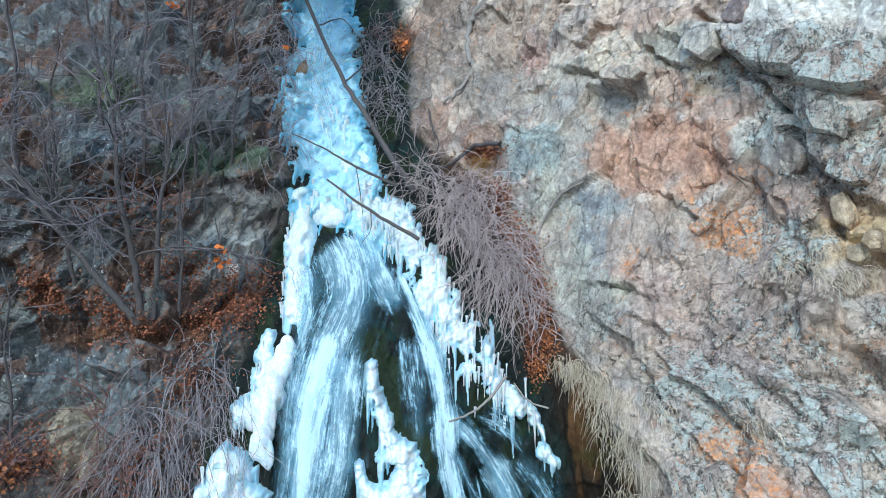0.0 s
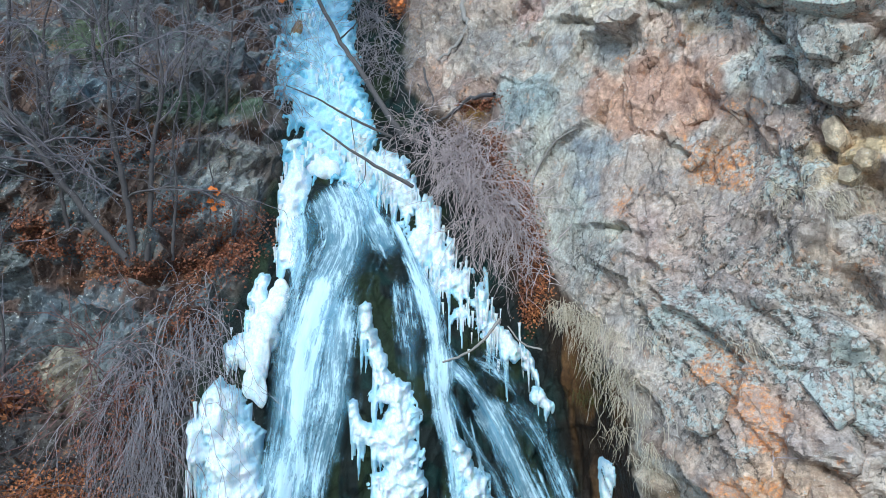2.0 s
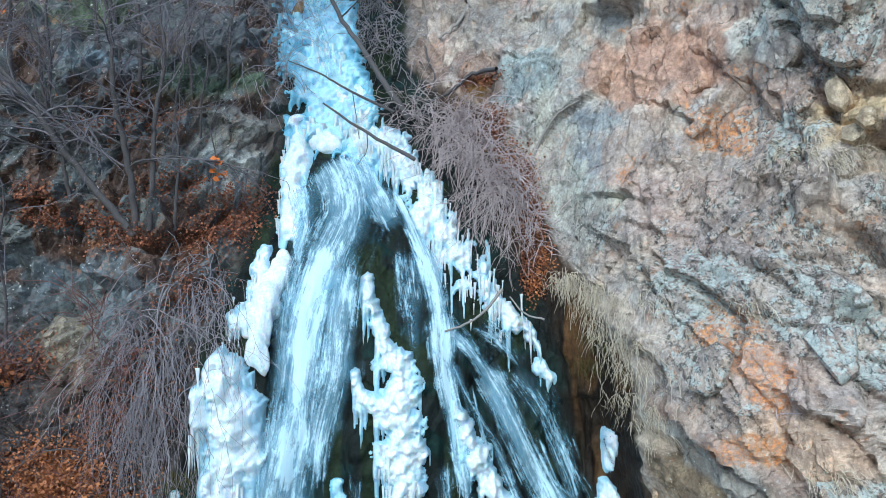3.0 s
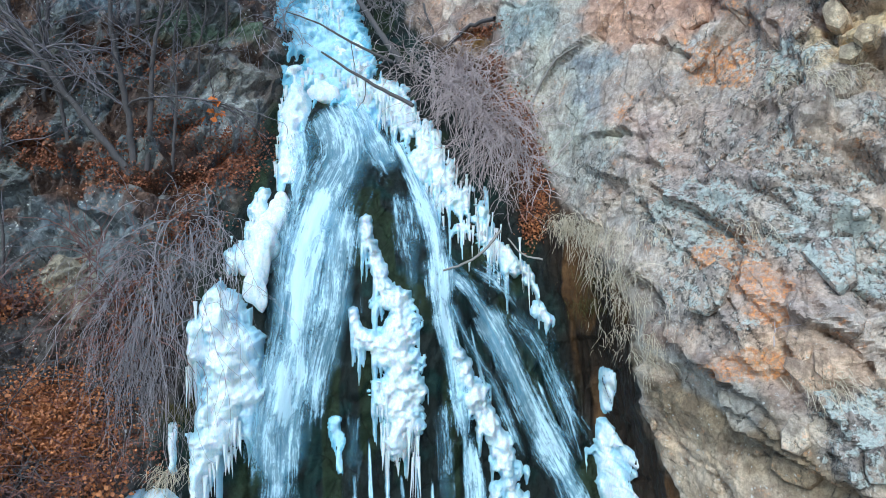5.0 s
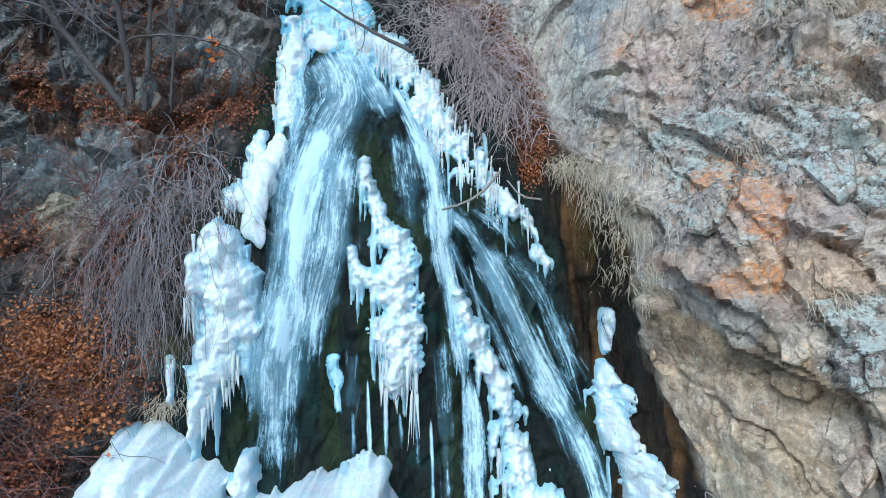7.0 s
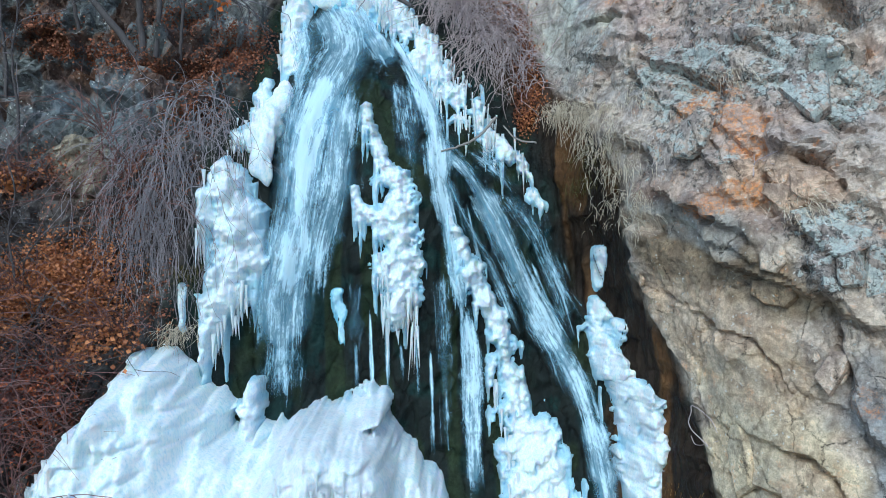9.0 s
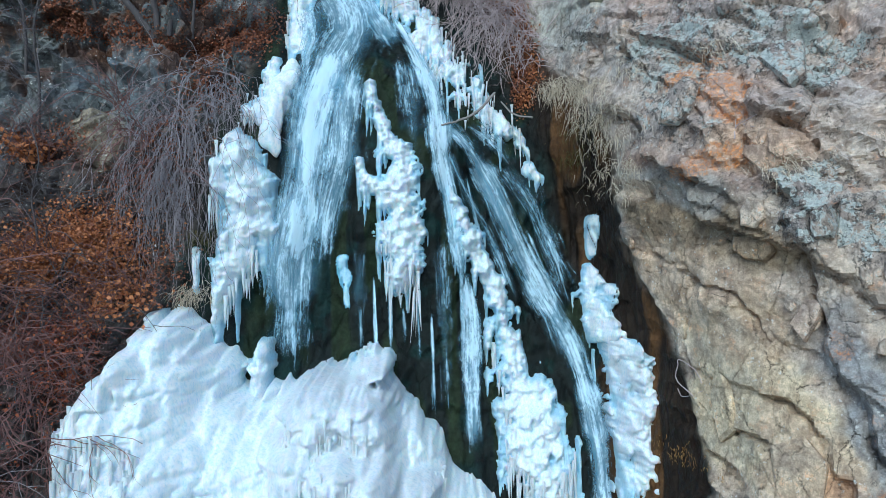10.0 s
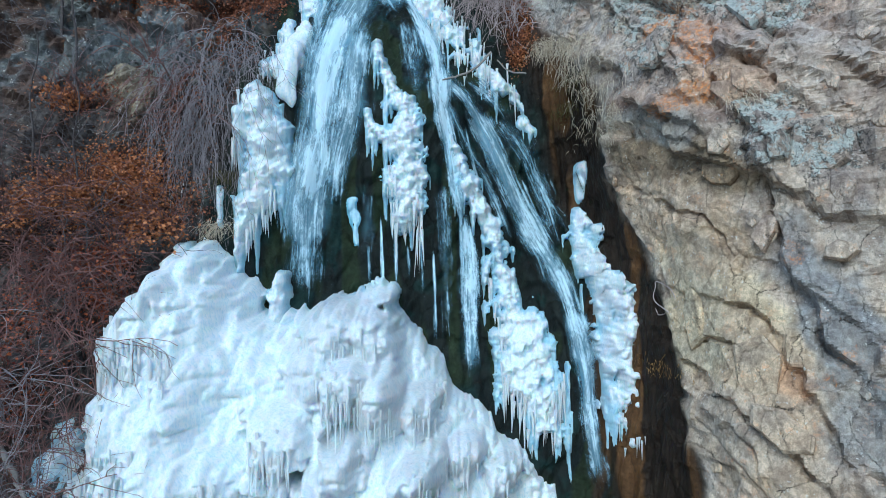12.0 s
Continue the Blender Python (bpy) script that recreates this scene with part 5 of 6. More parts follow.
def mound_skin(x, z):
    """The mound's front: how far back its skin lies, how solid it is there, and how dirty."""
    p = np.stack([x, np.zeros(len(x)), z], 1)
    top = mound_top(x) + 0.05 * fbm(p * 2.2, 2, 361)
    spiky = top + 0.17 * fbm(p * 2.2, 4, 361, 0.6) + 0.09 * fbm(p * (8, 1, 1.5), 3, 373)
    side = smooth(-5.95, -5.5, x + 0.35 * fbm(p * 1.8, 4, 362)) * (1 - smooth(2.2, 2.7, x))
    solid = np.clip((spiky - z) / 0.4, 0, 1) * side
    drop = np.maximum(0, top - z)
    bank_side = 1.7 * smooth(-3.7, -5.7, x)
    front = 12.1 - bank_side - 1.25 * np.sqrt(drop) * np.exp(-((x + 2.6) / 3.6) ** 4) - 0.22 * drop
    out = np.zeros(len(x))
    for lx, lz, q, f in LUMPS:
        w = q * (1 + 0.35 * fbm(p * 2.5 + lx, 3, 363))
        dz = z - lz
        drip = np.where(dz < 0, 0.55 + 0.2 * vnoise(p * (11, 1, 0.8), 364), 1.25)
        d = np.hypot((x - lx) / w, dz * drip / w)
        out = np.maximum(out, 2.5 * f * np.sqrt(np.clip(1 - d ** 2, 0, 1)) * np.where(dz < 0, np.clip(1 + dz / (1.5 * q), 0, 1) ** 0.4, 1))
    puff = 0.22 * np.abs(vnoise(p * 1.15, 365)) + 0.15 * np.abs(vnoise(p * 2.7, 366)) + 0.13 * np.abs(vnoise(p * 5.5 + 0.3 * fbm(p * 3, 2, 374)[:, None], 370)) + 0.05 * np.abs(vnoise(p * 11, 369)) + 0.012 * vnoise(p * 26, 371)
    curtain = np.clip(smooth(-4.3, -5.0, x) + smooth(0.12, 0.3, out) * 0.5 + smooth(-0.4, 0.4, x) * 0.6, 0, 1)
    flute = (0.07 * vnoise(p * (8, 1, 0.5), 367) + 0.035 * vnoise(p * (18, 1, 0.9), 368)) * curtain
    pits = puff * (1 - 0.45 * curtain)
    for hx, hz, rx, rz, deep in ((-1.7, 4.05, 0.2, 0.22, 0.9), (-2.25, 3.0, 0.3, 0.6, 0.8), (-1.35, 2.7, 0.2, 0.4, 0.7)):
        pits = pits - deep * (1 - smooth(0.6, 1.1, np.hypot((x - hx) / rx, (z - hz) / rz) + 0.3 * vnoise(p * 4, 372)))
    y = 12.9 - bank_side - (12.9 - bank_side - front) * np.sqrt(solid) - (out + pits + flute) * np.minimum(1, 2 * solid)
    return y, solid, smooth(0.1, 0.3, out) * smooth(-3.2, -2.2, x)


def build_mound():
    cell = 0.027
    xs, zs = np.arange(-7.0, 2.9, cell), np.arange(0.3, 7.9, cell)
    X, Z = np.meshgrid(xs, zs)
    y, solid, dirt = mound_skin(X.ravel(), Z.ravel())
    keep = (solid > 0.0).reshape(X.shape)
    quad = keep[:-1, :-1] | keep[1:, :-1] | keep[:-1, 1:] | keep[1:, 1:]
    i, j = np.nonzero(quad)
    n = np.arange(X.size).reshape(X.shape)
    return mesh_from("ice_body", np.stack([X.ravel(), y, Z.ravel()], 1), np.stack([n[i, j], n[i, j + 1], n[i + 1, j + 1], n[i + 1, j]], 1), ICE_DIRTY, True, {"thick": 0.3 + 0.7 * solid, "dirt": dirt})


mound = thing("ice_mound", "broad lumpy white ice mound with greyish lumps and icicles")
under("ice_body", build_mound(), mound)


def mound_icicles(x0, x1, z, count, length, seed, lift=0.03):
    r = random.Random(seed)
    for _ in range(count):
        x = r.uniform(x0, x1)
        zz = z + r.gauss(0, 0.2)
        y = float(mound_skin(np.array([x]), np.array([zz]))[0][0])
        ob = under("icicle", ICICLES[r.randrange(7)], mound)
        w = r.uniform(0.015, 0.04)
        ob.matrix_local = Matrix.Translation((x, y - lift * r.uniform(0.0, 1.4), zz)) @ Matrix.Diagonal((w, w, length[0] + (length[1] - length[0]) * r.random() ** 1.6, 1))


mound_icicles(-2.4, -1.0, 5.4, 26, (0.2, 0.6), 1)
mound_icicles(-1.9, -1.2, 4.7, 30, (0.2, 0.8), 2, 0.06)
mound_icicles(-1.3, 0.2, 4.3, 34, (0.2, 0.7), 3)
mound_icicles(-3.1, -2.3, 3.8, 26, (0.2, 0.7), 4)
mound_icicles(-6.2, -5.2, 5.6, 34, (0.5, 1.2), 5)
mound_icicles(-4.0, -3.3, 3.2, 30, (0.3, 0.7), 6)
mound_icicles(-0.4, 1.2, 3.3, 26, (0.2, 0.6), 7)
mound_icicles(-5.4, -4.3, 5.2, 70, (0.5, 1.4), 8, 0.05)
mound_icicles(-5.6, -4.6, 3.8, 50, (0.4, 1.1), 9, 0.05)
mound_icicles(0.2, 2.0, 3.4, 40, (0.2, 0.6), 10)

# ---- wood and plants ----


def bent(points, per=6, wobble=0.03, seed=0):
    """A smooth bent line through 3D points."""
    pts = np.array(points, float)
    t = np.arange(len(pts), dtype=float)
    x = np.linspace(0, len(pts) - 1, per * (len(pts) - 1) + 1)
    line = spline(t, pts, x)
    r = np.random.RandomState(seed)
    line[1:-1] += r.uniform(-wobble, wobble, (len(line) - 2, 3))
    return line


def rocky(points, out):
    return [on_rock(x, z, out) for x, z in points]


def stick(name, label, lines, material, category="branch"):
    """A dead branch: lines of (points, thick end, thin end); the first is the stem, the rest side twigs."""
    top = thing(name, label, category)
    for k, (pts, r0, r1) in enumerate(lines):
        t = Tubes()
        t.tube(bent(pts, 7, r0 * 0.5, k), r0, r1, 8 if k == 0 else 5)
        under("stem" if k == 0 else "twig", t.mesh("stem", material), top)
    return top


stick("leaning_trunk", "thin bare grey trunk leaning across the frozen cascade", (
    (((-4.3, 20.6, 22.0), (-2.75, 18.6, 18.7), (-1.85, 17.6, 17.2), (-1.1, 17.0, 16.0), (-0.7, 16.9, 15.4)), 0.045, 0.085),
    (((-3.3, 19.4, 20.0), (-2.6, 18.6, 19.9), (-2.1, 18.2, 19.3)), 0.025, 0.008), (((-2.5, 18.3, 18.2), (-2.0, 17.6, 18.4), (-1.6, 17.3, 18.9)), 0.025, 0.008)), BARK, "fallen tree")
stick("dead_branch", "dark dead branch lying over the ice", ((((-2.5, 15.6, 15.5), (-1.6, 15.2, 14.85), (-0.5, 14.9, 14.2)), 0.02, 0.045), (((-1.5, 15.1, 14.8), (-1.5, 15.0, 14.4), (-1.7, 15.0, 14.1)), 0.012, 0.006)), BARK)
stick("dead_branch", "thin arching dead branch above the ice", ((((-3.4, 16.3, 16.6), (-2.6, 15.9, 16.2), (-1.9, 15.9, 15.8), (-1.0, 16.0, 15.4)), 0.012, 0.035), (((-1.9, 15.9, 15.8), (-1.8, 15.6, 15.3), (-1.7, 15.4, 14.7)), 0.012, 0.006)), BARK)
stick("dead_branch", "bleached curved stick caught at the icicles", ((((0.1, 13.2, 10.85), (0.5, 13.3, 10.98), (0.85, 13.5, 11.2), (1.2, 13.7, 11.6)), 0.018, 0.03),), DEADWOOD)
stick("dead_branch", "thin bleached twig below the hanging shrub", ((((1.35, 13.8, 11.45), (1.6, 13.6, 11.15), (1.95, 13.4, 11.05)), 0.014, 0.02),), DEADWOOD)
stick("root", "pale twisting root running down the cliff", ((rocky(((1.13, 20.5), (0.7, 19.9), (0.66, 18.9), (0.8, 18.75), (0.5, 18.1), (0.0, 17.7)), 0.08), 0.09, 0.03),), DEADWOOD, "root")
stick("root", "thin curved root on the bare cliff", ((rocky(((2.82, 15.35), (2.4, 15.1), (2.05, 14.5), (1.95, 14.1)), 0.05), 0.02, 0.03),), DEADWOOD, "root")
stick("root", "knotted brown root over the rock edge", ((rocky(((1.25, 16.3), (0.7, 16.35), (0.2, 16.0), (-0.4, 15.9)), 0.15), 0.05, 0.03),), BARK, "root")

stick("dead_branch", "thick bleached stick leaning low on the bank", ((rocky(((-6.67, 4.18), (-6.21, 3.86), (-5.76, 3.45)), 0.5), 0.05, 0.03),), DEADWOOD)
stick("dead_branch", "short bleached stick low on the bank", ((rocky(((-6.51, 3.86), (-5.83, 3.61)), 0.5), 0.02, 0.012),), DEADWOOD)
stick("dead_branch", "pale wiry twig looped against the wet rock", ((rocky(((4.08, 6.03), (3.96, 6.22), (3.97, 6.45), (3.98, 6.56), (4.10, 6.45), (4.16, 6.27)), 0.08), 0.009, 0.006), (rocky(((3.99, 6.07), (4.05, 5.95), (4.19, 6.14)), 0.06), 0.007, 0.005)), TWIG_TAN)
stick("dead_branch", "small bare twig lodged in a joint of the cliff", ((rocky(((4.34, 9.97), (4.42, 10.18), (4.56, 10.28)), 0.06), 0.012, 0.006), (rocky(((4.39, 10.15), (4.39, 10.28)), 0.06), 0.008, 0.005), (rocky(((4.46, 10.18), (4.52, 10.10)), 0.06), 0.008, 0.005)), TWIG_TAN)
stick("root", "forked dark root on the brown upper rock", ((rocky(((-0.36, 17.55), (-0.28, 17.06), (-0.12, 16.61), (-0.15, 16.30)), 0.06), 0.03, 0.012), (rocky(((-0.50, 17.04), (-0.22, 16.83)), 0.06), 0.02, 0.01)), BARK, "root")

def droop(t, start, way, length, r0, rng, sag=1.0, side=0.5, depth=0, sides=3, spray=None):
    """A stem that leaves along way and bends down; grows side twigs."""
    n = max(4, int(length / 0.16))
    p, d = np.array(start, float), np.array(way, float)
    d /= np.linalg.norm(d)
    pts = [p.copy()]
    for k in range(n):
        d = d + np.array((rng.gauss(0, 0.2), rng.gauss(0, 0.16), rng.gauss(0, 0.16) - sag * 0.2))
        d /= np.linalg.norm(d)
        p = p + d * length / n
        pts.append(p.copy())
        if depth < 2 and k > 0 and rng.random() < side:
            w = d + np.array((rng.gauss(0, 0.7), rng.gauss(0, 0.5), rng.gauss(0, 0.4)))
            droop(spray or t, p, w, length * rng.uniform(0.25, 0.5), r0 * 0.6, rng, sag, side * 0.6, depth + 1, 3)
    t.tube(pts, r0, r0 * 0.35, sides)


def hanging_shrub(label, roots, count, length, material, seed, way=(0, -1, 0.3), spread=0.6, sag=1.0, r0=0.011, side=0.35):
    """Bare stems that hang from (x, z) roots on the rock, in several bunches."""
    rng = random.Random(seed)
    top = thing("shrub", label, "shrub", "bare shrubs on the rock")
    pts = np.array(roots, float)
    for _ in range(count):
        t = Tubes()
        q = rng.uniform(0, len(pts) - 1)
        i = min(int(q), len(pts) - 2)
        x, z = pts[i] + (pts[i + 1] - pts[i]) * (q - i)
        at = on_rock(x + rng.gauss(0, 0.22), z + rng.gauss(0, 0.22), 0.02)
        w = np.array(way) + np.array((rng.gauss(0, spread), rng.gauss(0, 0.3), rng.gauss(0, spread)))
        droop(t, at, w, rng.uniform(*length), r0 * rng.uniform(0.6, 1.4), rng, sag * rng.uniform(0.3, 1.5), side)
        under("stem", t.mesh("stem", material), top)
    return top


hanging_shrub("tangle of drooping bare grey-brown stems by the ice", ((-0.9, 15.9), (-0.2, 15.5), (0.4, 15.3), (0.9, 15.2)), 150, (0.8, 1.8), TWIG_TAN, 51)
hanging_shrub("tangle of drooping bare grey-brown stems by the ice", ((0.2, 15.1), (0.7, 14.5), (1.1, 13.9), (1.5, 13.4)), 220, (0.9, 2.0), TWIG_TAN, 52)
hanging_shrub("pale drooping bare stems at the cliff's edge", ((0.6, 15.0), (1.3, 14.2), (1.75, 13.3), (1.9, 12.6)), 170, (0.6, 1.3), TWIG_TAN, 53)
hanging_shrub("fine bare twigs hanging beside the upper cascade", ((-2.2, 20.8), (-1.8, 19.5), (-1.5, 18.3), (-1.1, 17.2)), 140, (0.8, 1.9), TWIG, 54, side=0.3)
hanging_shrub("fine bare twigs hanging over the cascade's far bank", ((-4.6, 20.5), (-4.3, 19.0), (-3.9, 17.6), (-3.6, 16.2)), 130, (0.9, 2.2), TWIG, 55, side=0.4)
hanging_shrub("grey drooping stems hanging over the bank's edge", ((-5.0, 12.3), (-4.5, 12.0), (-4.1, 11.6), (-4.0, 11.0)), 130, (1.0, 2.6), TWIG, 56, (0.05, -0.4, 0.0), 0.25, 2.2, 0.008, 0.3)
hanging_shrub("grey drooping stems hanging over the bank's edge", ((-5.2, 11.2), (-4.7, 10.6), (-4.4, 10.2)), 150, (1.2, 2.8), TWIG, 57, (0.05, -0.4, 0.0), 0.25, 2.2, 0.008, 0.3)
hanging_shrub("reddish bare bush over the leafy bank", ((-6.3, 11.4), (-5.6, 10.6), (-5.0, 9.8)), 60, (0.8, 1.8), TWIG_RED, 58, (0, -0.7, 0.7), 0.7, 0.6)
hanging_shrub("dense dark red bare bush low on the bank", ((-8.0, 7.6), (-7.0, 6.9), (-6.3, 6.0), (-6.0, 5.0)), 170, (1.0, 2.4), TWIG_RED, 59, (0.1, -0.8, 0.8), 0.6, 0.45)
hanging_shrub("dense bare brown bush at the ice's edge", ((-7.6, 5.5), (-6.8, 4.6), (-6.2, 3.6), (-5.9, 2.6)), 150, (1.0, 2.2), TWIG_RED, 60, (0.15, -0.7, 0.8), 0.6, 0.5)
hanging_shrub("grey arching bare stems low on the bank", ((-8.2, 9.4), (-7.2, 8.6), (-6.4, 7.4), (-6.0, 6.4)), 80, (1.2, 2.6), BARK, 61, (0.2, -0.7, 0.9), 0.6, 0.5)
hanging_shrub("grey arching bare stems low on the bank", ((-8.2, 5.4), (-6.8, 4.2), (-6.0, 2.6)), 70, (1.2, 2.8), TWIG, 62, (0.3, -0.6, 1.0), 0.6, 0.45)


def sapling(label, base, height, r0, seed, lean=(0, 0), limbs=7, material=BARK):
    """A bare young tree: trunk, limbs and fine twigs."""
    rng = random.Random(seed)
    top = thing("sapling", label, "tree", "bare saplings on the bank")
    at = on_rock(*base, 0.0) + np.array((0, 0.05, -0.1))
    n = 12
    pts = [at + np.array((lean[0] * k / n * height + 0.1 * math.sin(seed + k * 0.9) * k / n, -0.25 * k / n * height + lean[1] * k / n * height, height * k / n)) for k in range(n + 1)]
    trunk = Tubes()
    trunk.tube(bent(pts, 3, r0 * 0.3, seed), r0, r0 * 0.3, 7)
    under("trunk", trunk.mesh("trunk", material), top)
    for k in range(limbs):
        q = rng.uniform(0.25, 0.98)
        i = int(q * n)
        t, spray = Tubes(), Tubes()
        a = rng.uniform(0, 6.28)
        w = np.array((math.cos(a), 0.5 * math.sin(a) - 0.35, rng.uniform(0.4, 1.2)))
        droop(t, pts[i], w, height * rng.uniform(0.25, 0.55), r0 * (0.4 - 0.22 * q), rng, rng.uniform(-0.1, 0.4), 0.85, 0, 4, spray)
        limb = under("limb", t.mesh("limb", TWIG_DARK if k % 3 else material), top)
        if spray.v:
            tagged(under("twig_spray", spray.mesh("twig_spray", TWIG_DARK), limb), kind="stuff")
    return top


SAPLINGS = "slender bare grey sapling growing from the rocky bank"
for k, (x, z, h, r0, lean) in enumerate((
        (-5.6, 12.8, 4.5, 0.07, (-0.05, 0)), (-5.4, 12.8, 4.2, 0.06, (0.16, 0.02)), (-5.65, 12.7, 4.2, 0.075, (-0.7, 0)), (-6.4, 14.2, 4.0, 0.05, (0.05, 0)), (-7.6, 14.2, 3.8, 0.05, (0.15, 0)),
        (-5.0, 12.8, 3.6, 0.035, (0.1, 0.05)), (-7.0, 13.0, 4.2, 0.045, (-0.1, 0)), (-6.0, 15.6, 4.0, 0.045, (0.1, 0)), (-5.2, 15.4, 4.2, 0.04, (0.05, 0)), (-4.6, 15.8, 3.6, 0.035, (0.12, 0)),
        (-8.2, 15.4, 4.5, 0.05, (0.1, 0)), (-6.9, 16.4, 4.0, 0.045, (0, 0)), (-7.6, 10.6, 3.2, 0.035, (0.1, 0)), (-8.4, 12.0, 3.6, 0.04, (0.1, 0)), (-5.6, 17.4, 4.0, 0.04, (0.05, 0)),
        (-4.9, 14.6, 2.6, 0.025, (0.15, 0)), (-7.4, 17.8, 4.0, 0.045, (0.1, 0)), (-4.4, 13.4, 2.0, 0.018, (0.1, 0)), (-8.0, 8.4, 3.0, 0.03, (0.15, 0)), (-7.0, 8.0, 2.6, 0.025, (0.1, 0)))):
    sapling(SAPLINGS, (x, z), h, r0, 100 + k, lean, 11 if r0 > 0.03 else 7)


def litter(name, label, zones, count, size, material, seed, out=0.03):
    rng = random.Random(seed)
    t = Tubes()
    for _ in range(count):
        x, z, rx, rz = zones[rng.randrange(len(zones))]
        at = on_rock(x + rng.gauss(0, rx * 0.5), z + rng.gauss(0, rz * 0.5), rng.uniform(0.0, out))
        t.leaf(at, size * rng.uniform(0.6, 1.2), rng)
    return tagged(new(name, t.mesh(name, material)), label, "leaves", kind="stuff")


litter("leaf_litter", "brown fallen leaves strewn over the dark bank", ((-7.9, 13.3, 0.8, 0.4), (-7.2, 12.9, 0.9, 0.2), (-5.4, 12.5, 1.2, 0.25), (-4.0, 12.9, 0.5, 0.35), (1.95, 12.6, 0.2, 0.8), (-6.2, 12.9, 0.7, 0.35), (-5.1, 13.6, 0.8, 0.4), (-3.9, 13.3, 0.6, 0.5), (-4.3, 12.7, 0.7, 0.5), (-7.3, 10.4, 0.8, 0.5), (-4.5, 11.6, 0.6, 0.6), (-5.4, 9.6, 0.8, 0.5), (-6.8, 7.0, 1.2, 0.8), (-6.2, 14.9, 1.2, 0.6), (1.8, 12.4, 0.2, 1.0), (1.85, 13.3, 0.2, 0.7), (1.7, 13.8, 0.25, 0.8), (1.2, 15.0, 0.3, 0.6), (-5.0, 8.0, 0.6, 0.6), (-4.9, 10.4, 0.6, 0.5), (-7.4, 5.4, 0.8, 1.2), (0.9, 16.2, 0.4, 0.2)), 16000, 0.06, LEAF, 71, 0.08)

litter("rust_leaves", "rust-orange dead leaves under the hanging stems", ((1.75, 13.7, 0.25, 0.5), (1.95, 12.9, 0.2, 0.6), (2.05, 12.2, 0.2, 0.5), (1.9, 11.7, 0.25, 0.3), (1.5, 14.3, 0.3, 0.4)), 1500, 0.06, LEAF_BUSH, 72, 0.1)


def leafy_bush(label, centre, size, count, material, seed, leaf=0.1):
    rng = random.Random(seed)
    top = thing("leafy_shrub", label, "shrub")
    x, z, rx, rz = *centre, *size
    stems, leaves = Tubes(), Tubes()
    for _ in range(26):
        droop(stems, on_rock(x + rng.gauss(0, rx * 0.4), z - rz * rng.uniform(0, 0.8), 0.0), (rng.gauss(0, 0.5), -0.6, 1.0), rng.uniform(0.7, 1.3), 0.012, rng, 0.3, 0.4)
    for _ in range(count):
        at = on_rock(x + rng.gauss(0, rx * 0.5), z + rng.gauss(0, rz * 0.5), abs(rng.gauss(0.2, 0.4)))
        leaves.leaf(at, leaf * rng.uniform(0.6, 1.2), rng)
    under("twig_tangle", stems.mesh("twig_tangle", TWIG_RED), top)
    tagged(under("foliage", leaves.mesh("foliage", material), top, "withered orange-brown leaves"), kind="stuff")
    return top


leafy_bush("low bush with withered orange-brown leaves", (-6.2, 8.3), (0.95, 0.85), 9500, LEAF_BUSH, 81, 0.06)
leafy_bush("low bush with withered orange-brown leaves", (-7.1, 8.2), (0.8, 0.7), 7000, LEAF_BUSH, 82, 0.06)
leafy_bush("low bush with dark red-brown leaves", (-6.6, 6.6), (0.8, 0.9), 1300, LEAF_RED, 84, 0.065)
leafy_bush("low bush with dark red-brown leaves", (-6.0, 7.0), (0.5, 0.4), 700, LEAF_RED, 85, 0.065)
leafy_bush("low bush with dark red-brown leaves", (-7.0, 5.0), (0.8, 1.0), 1300, LEAF_RED, 86, 0.065)
leafy_bush("low bush with bright red-brown leaves", (-5.3, 7.5), (0.5, 0.35), 420, LEAF_BUSH, 87, 0.08)
leafy_bush("low bush with bright red-brown leaves", (-6.0, 6.3), (0.4, 0.5), 600, LEAF_RED, 88, 0.065)
leafy_bush("small patch of rust-brown leaves on twigs", (-7.6, 10.2), (0.5, 0.3), 300, LEAF_BUSH, 83)


def tuft(label, at, count, length, seed, material=GRASS, sag=1.1):
    rng = random.Random(seed)
    top = thing("grass_tuft", label, "grass", "dry grass tufts on the rock")
    t = Tubes()
    for _ in range(count * 2):
        p = on_rock(at[0] + rng.gauss(0, 0.14), at[1] + rng.gauss(0, 0.1), 0.0)
        droop(t, p, (rng.gauss(0, 0.35), -0.7, rng.gauss(0.0, 0.35)), length * rng.uniform(0.4, 1.1), 0.0055, rng, sag * 1.6, 0.0)
    tagged(under("blade", t.mesh("blade", material), top), kind="stuff")
    return top


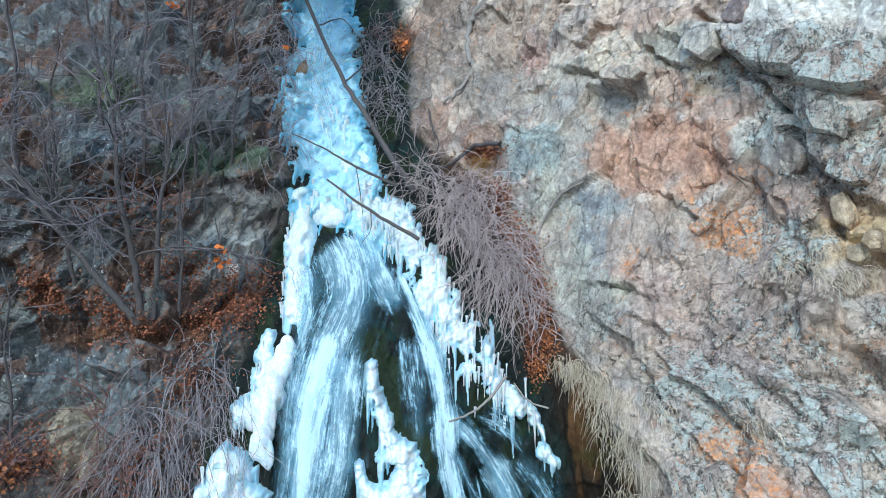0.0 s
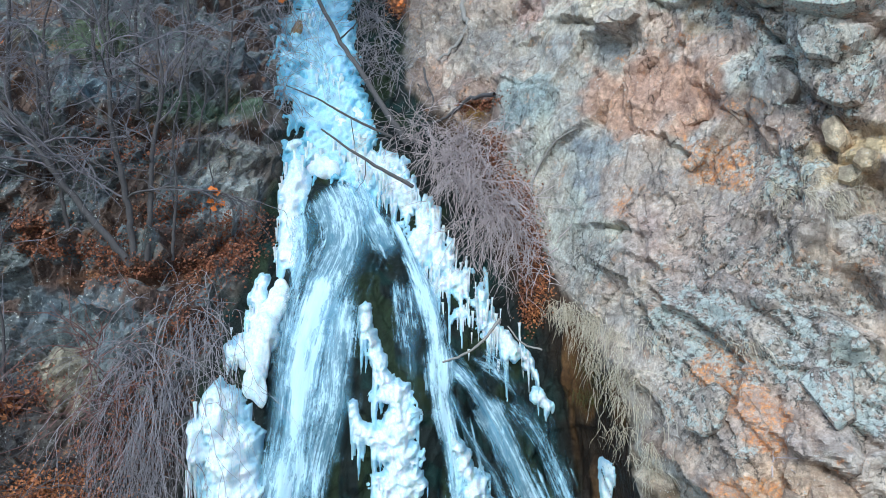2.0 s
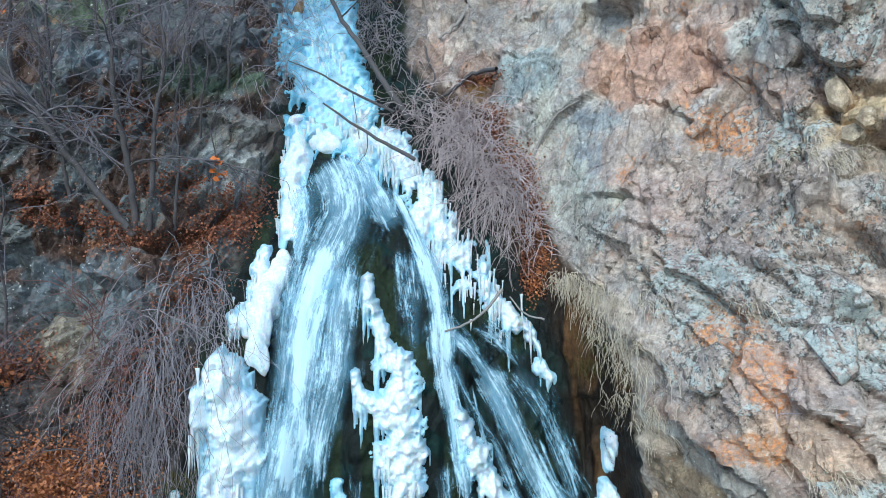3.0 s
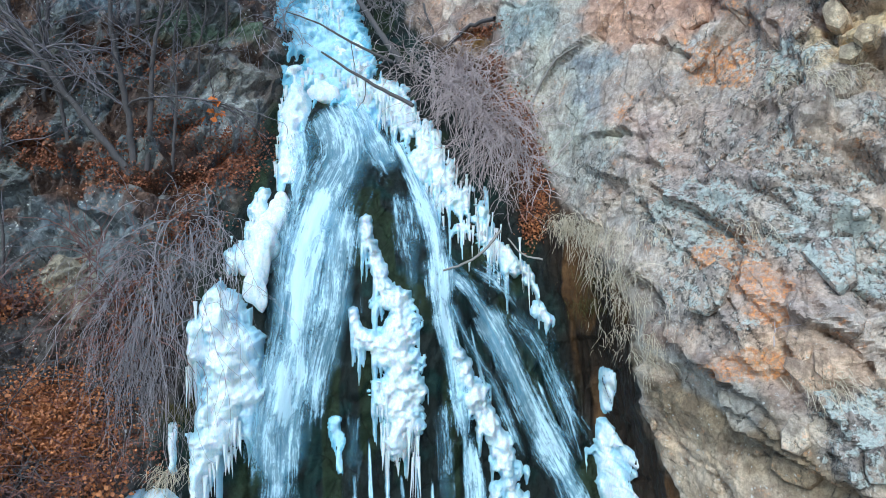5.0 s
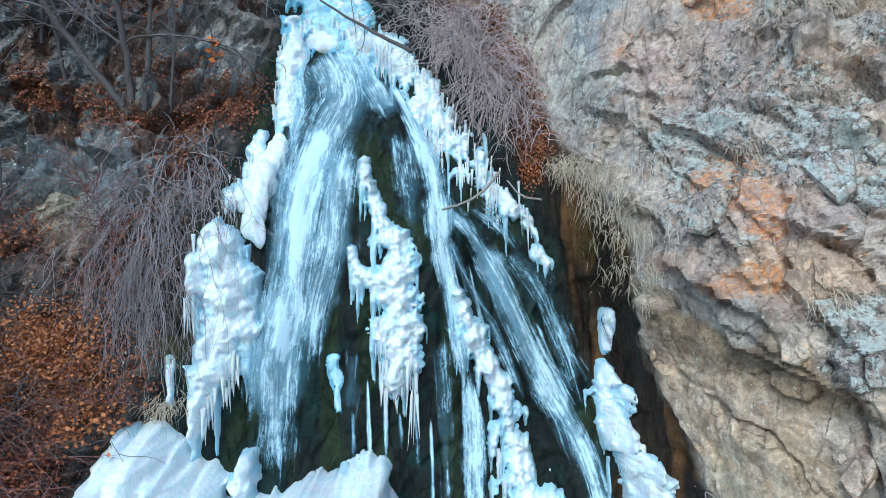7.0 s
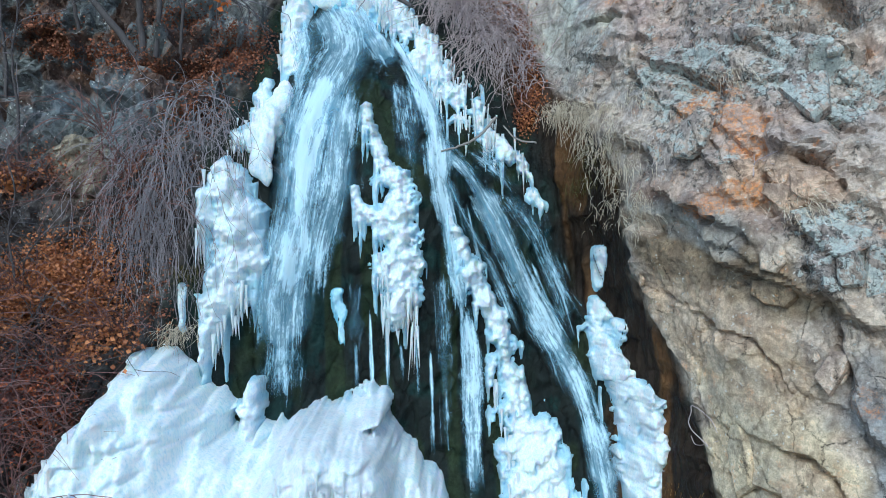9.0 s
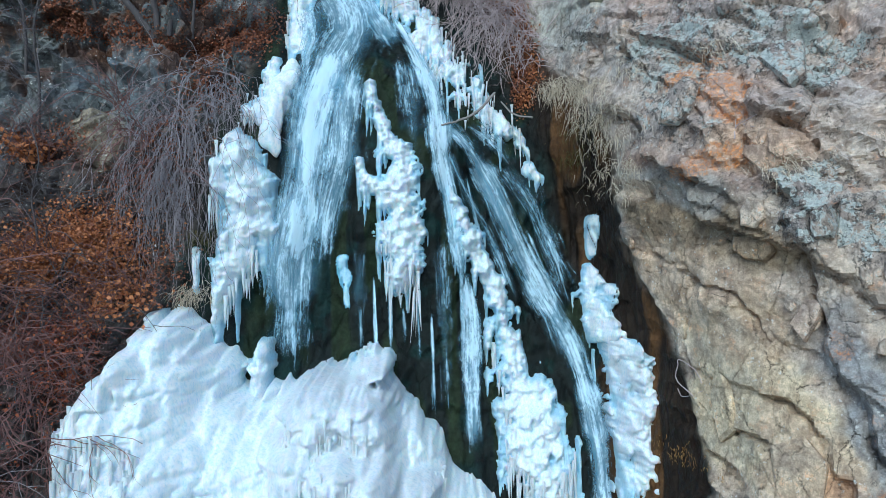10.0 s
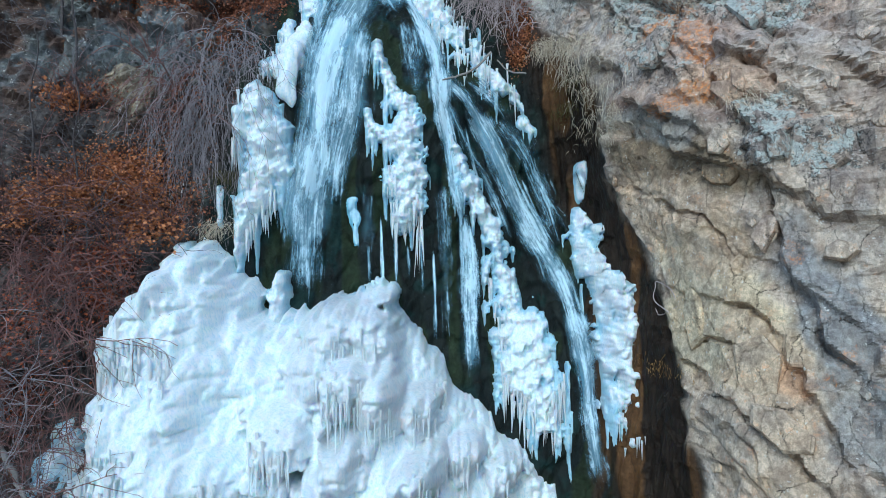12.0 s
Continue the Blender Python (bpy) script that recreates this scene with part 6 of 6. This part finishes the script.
DRY = "tuft of dry straw-coloured grass hanging from the rock"
for k, (x, z, n, l) in enumerate(((2.5, 11.75, 70, 0.5), (2.7, 11.6, 80, 0.6), (2.9, 11.5, 80, 0.6), (2.85, 11.1, 60, 0.6), (3.0, 10.8, 70, 0.55), (3.1, 10.4, 60, 0.5), (3.2, 9.9, 50, 0.45), (3.25, 9.5, 40, 0.4), (5.16, 13.75, 40, 0.3), (5.68, 13.6, 50, 0.35), (2.35, 11.8, 50, 0.5), (-4.35, 7.6, 50, 0.45), (5.3, 13.95, 30, 0.3), (3.35, 11.5, 30, 0.3), (5.25, 13.63, 20, 0.26), (5.96, 13.62, 25, 0.30), (4.27, 11.52, 22, 0.38), (4.68, 9.54, 25, 0.30), (4.86, 9.58, 20, 0.26), (3.74, 11.13, 12, 0.22), (4.57, 13.83, 12, 0.22))):
    tuft(DRY, (x, z), n, l, 400 + k)
tuft("clump of olive-green moss on wet rock", (2.85, 10.75), 90, 0.18, 450, MOSS)
tuft("clump of olive-green moss on wet rock", (-4.2, 8.6), 90, 0.2, 451, MOSS)
tuft("clump of ochre moss on the dark wet rock", (4.07, 4.99), 50, 0.1, 453, OCHRE)
tuft("clump of olive-green moss on wet rock", (2.83, 10.21), 90, 0.2, 454, MOSS)
tuft("clump of ochre moss on the cliff's edge", (0.85, 16.07), 140, 0.22, 452, OCHRE)

leafy_bush("small patch of rust-brown leaves on the upper rock", (-1.16, 19.94), (0.3, 0.45), 500, LEAF_BUSH, 89, 0.07)

bright = tagged(new("orange_leaves"), "few bright orange leaves left on bare twigs", "leaves")
for k, (x, y, z) in enumerate(((-5.2, 14.0, 18.7), (-3.6, 16.5, 18.6), (-8.2, 13.5, 16.8), (-8.3, 13.2, 16.2), (-4.2, 13.6, 14.0), (-4.15, 13.5, 13.75), (-1.0, 19.2, 19.5))):
    rng = random.Random(k)
    t = Tubes()
    for _ in range(7):
        t.leaf((x + rng.gauss(0, 0.07), y + rng.gauss(0, 0.05), z + rng.gauss(0, 0.06)), 0.14, rng)
    under("leaf_cluster", t.mesh("leaf_cluster", LEAF_BRIGHT), bright)
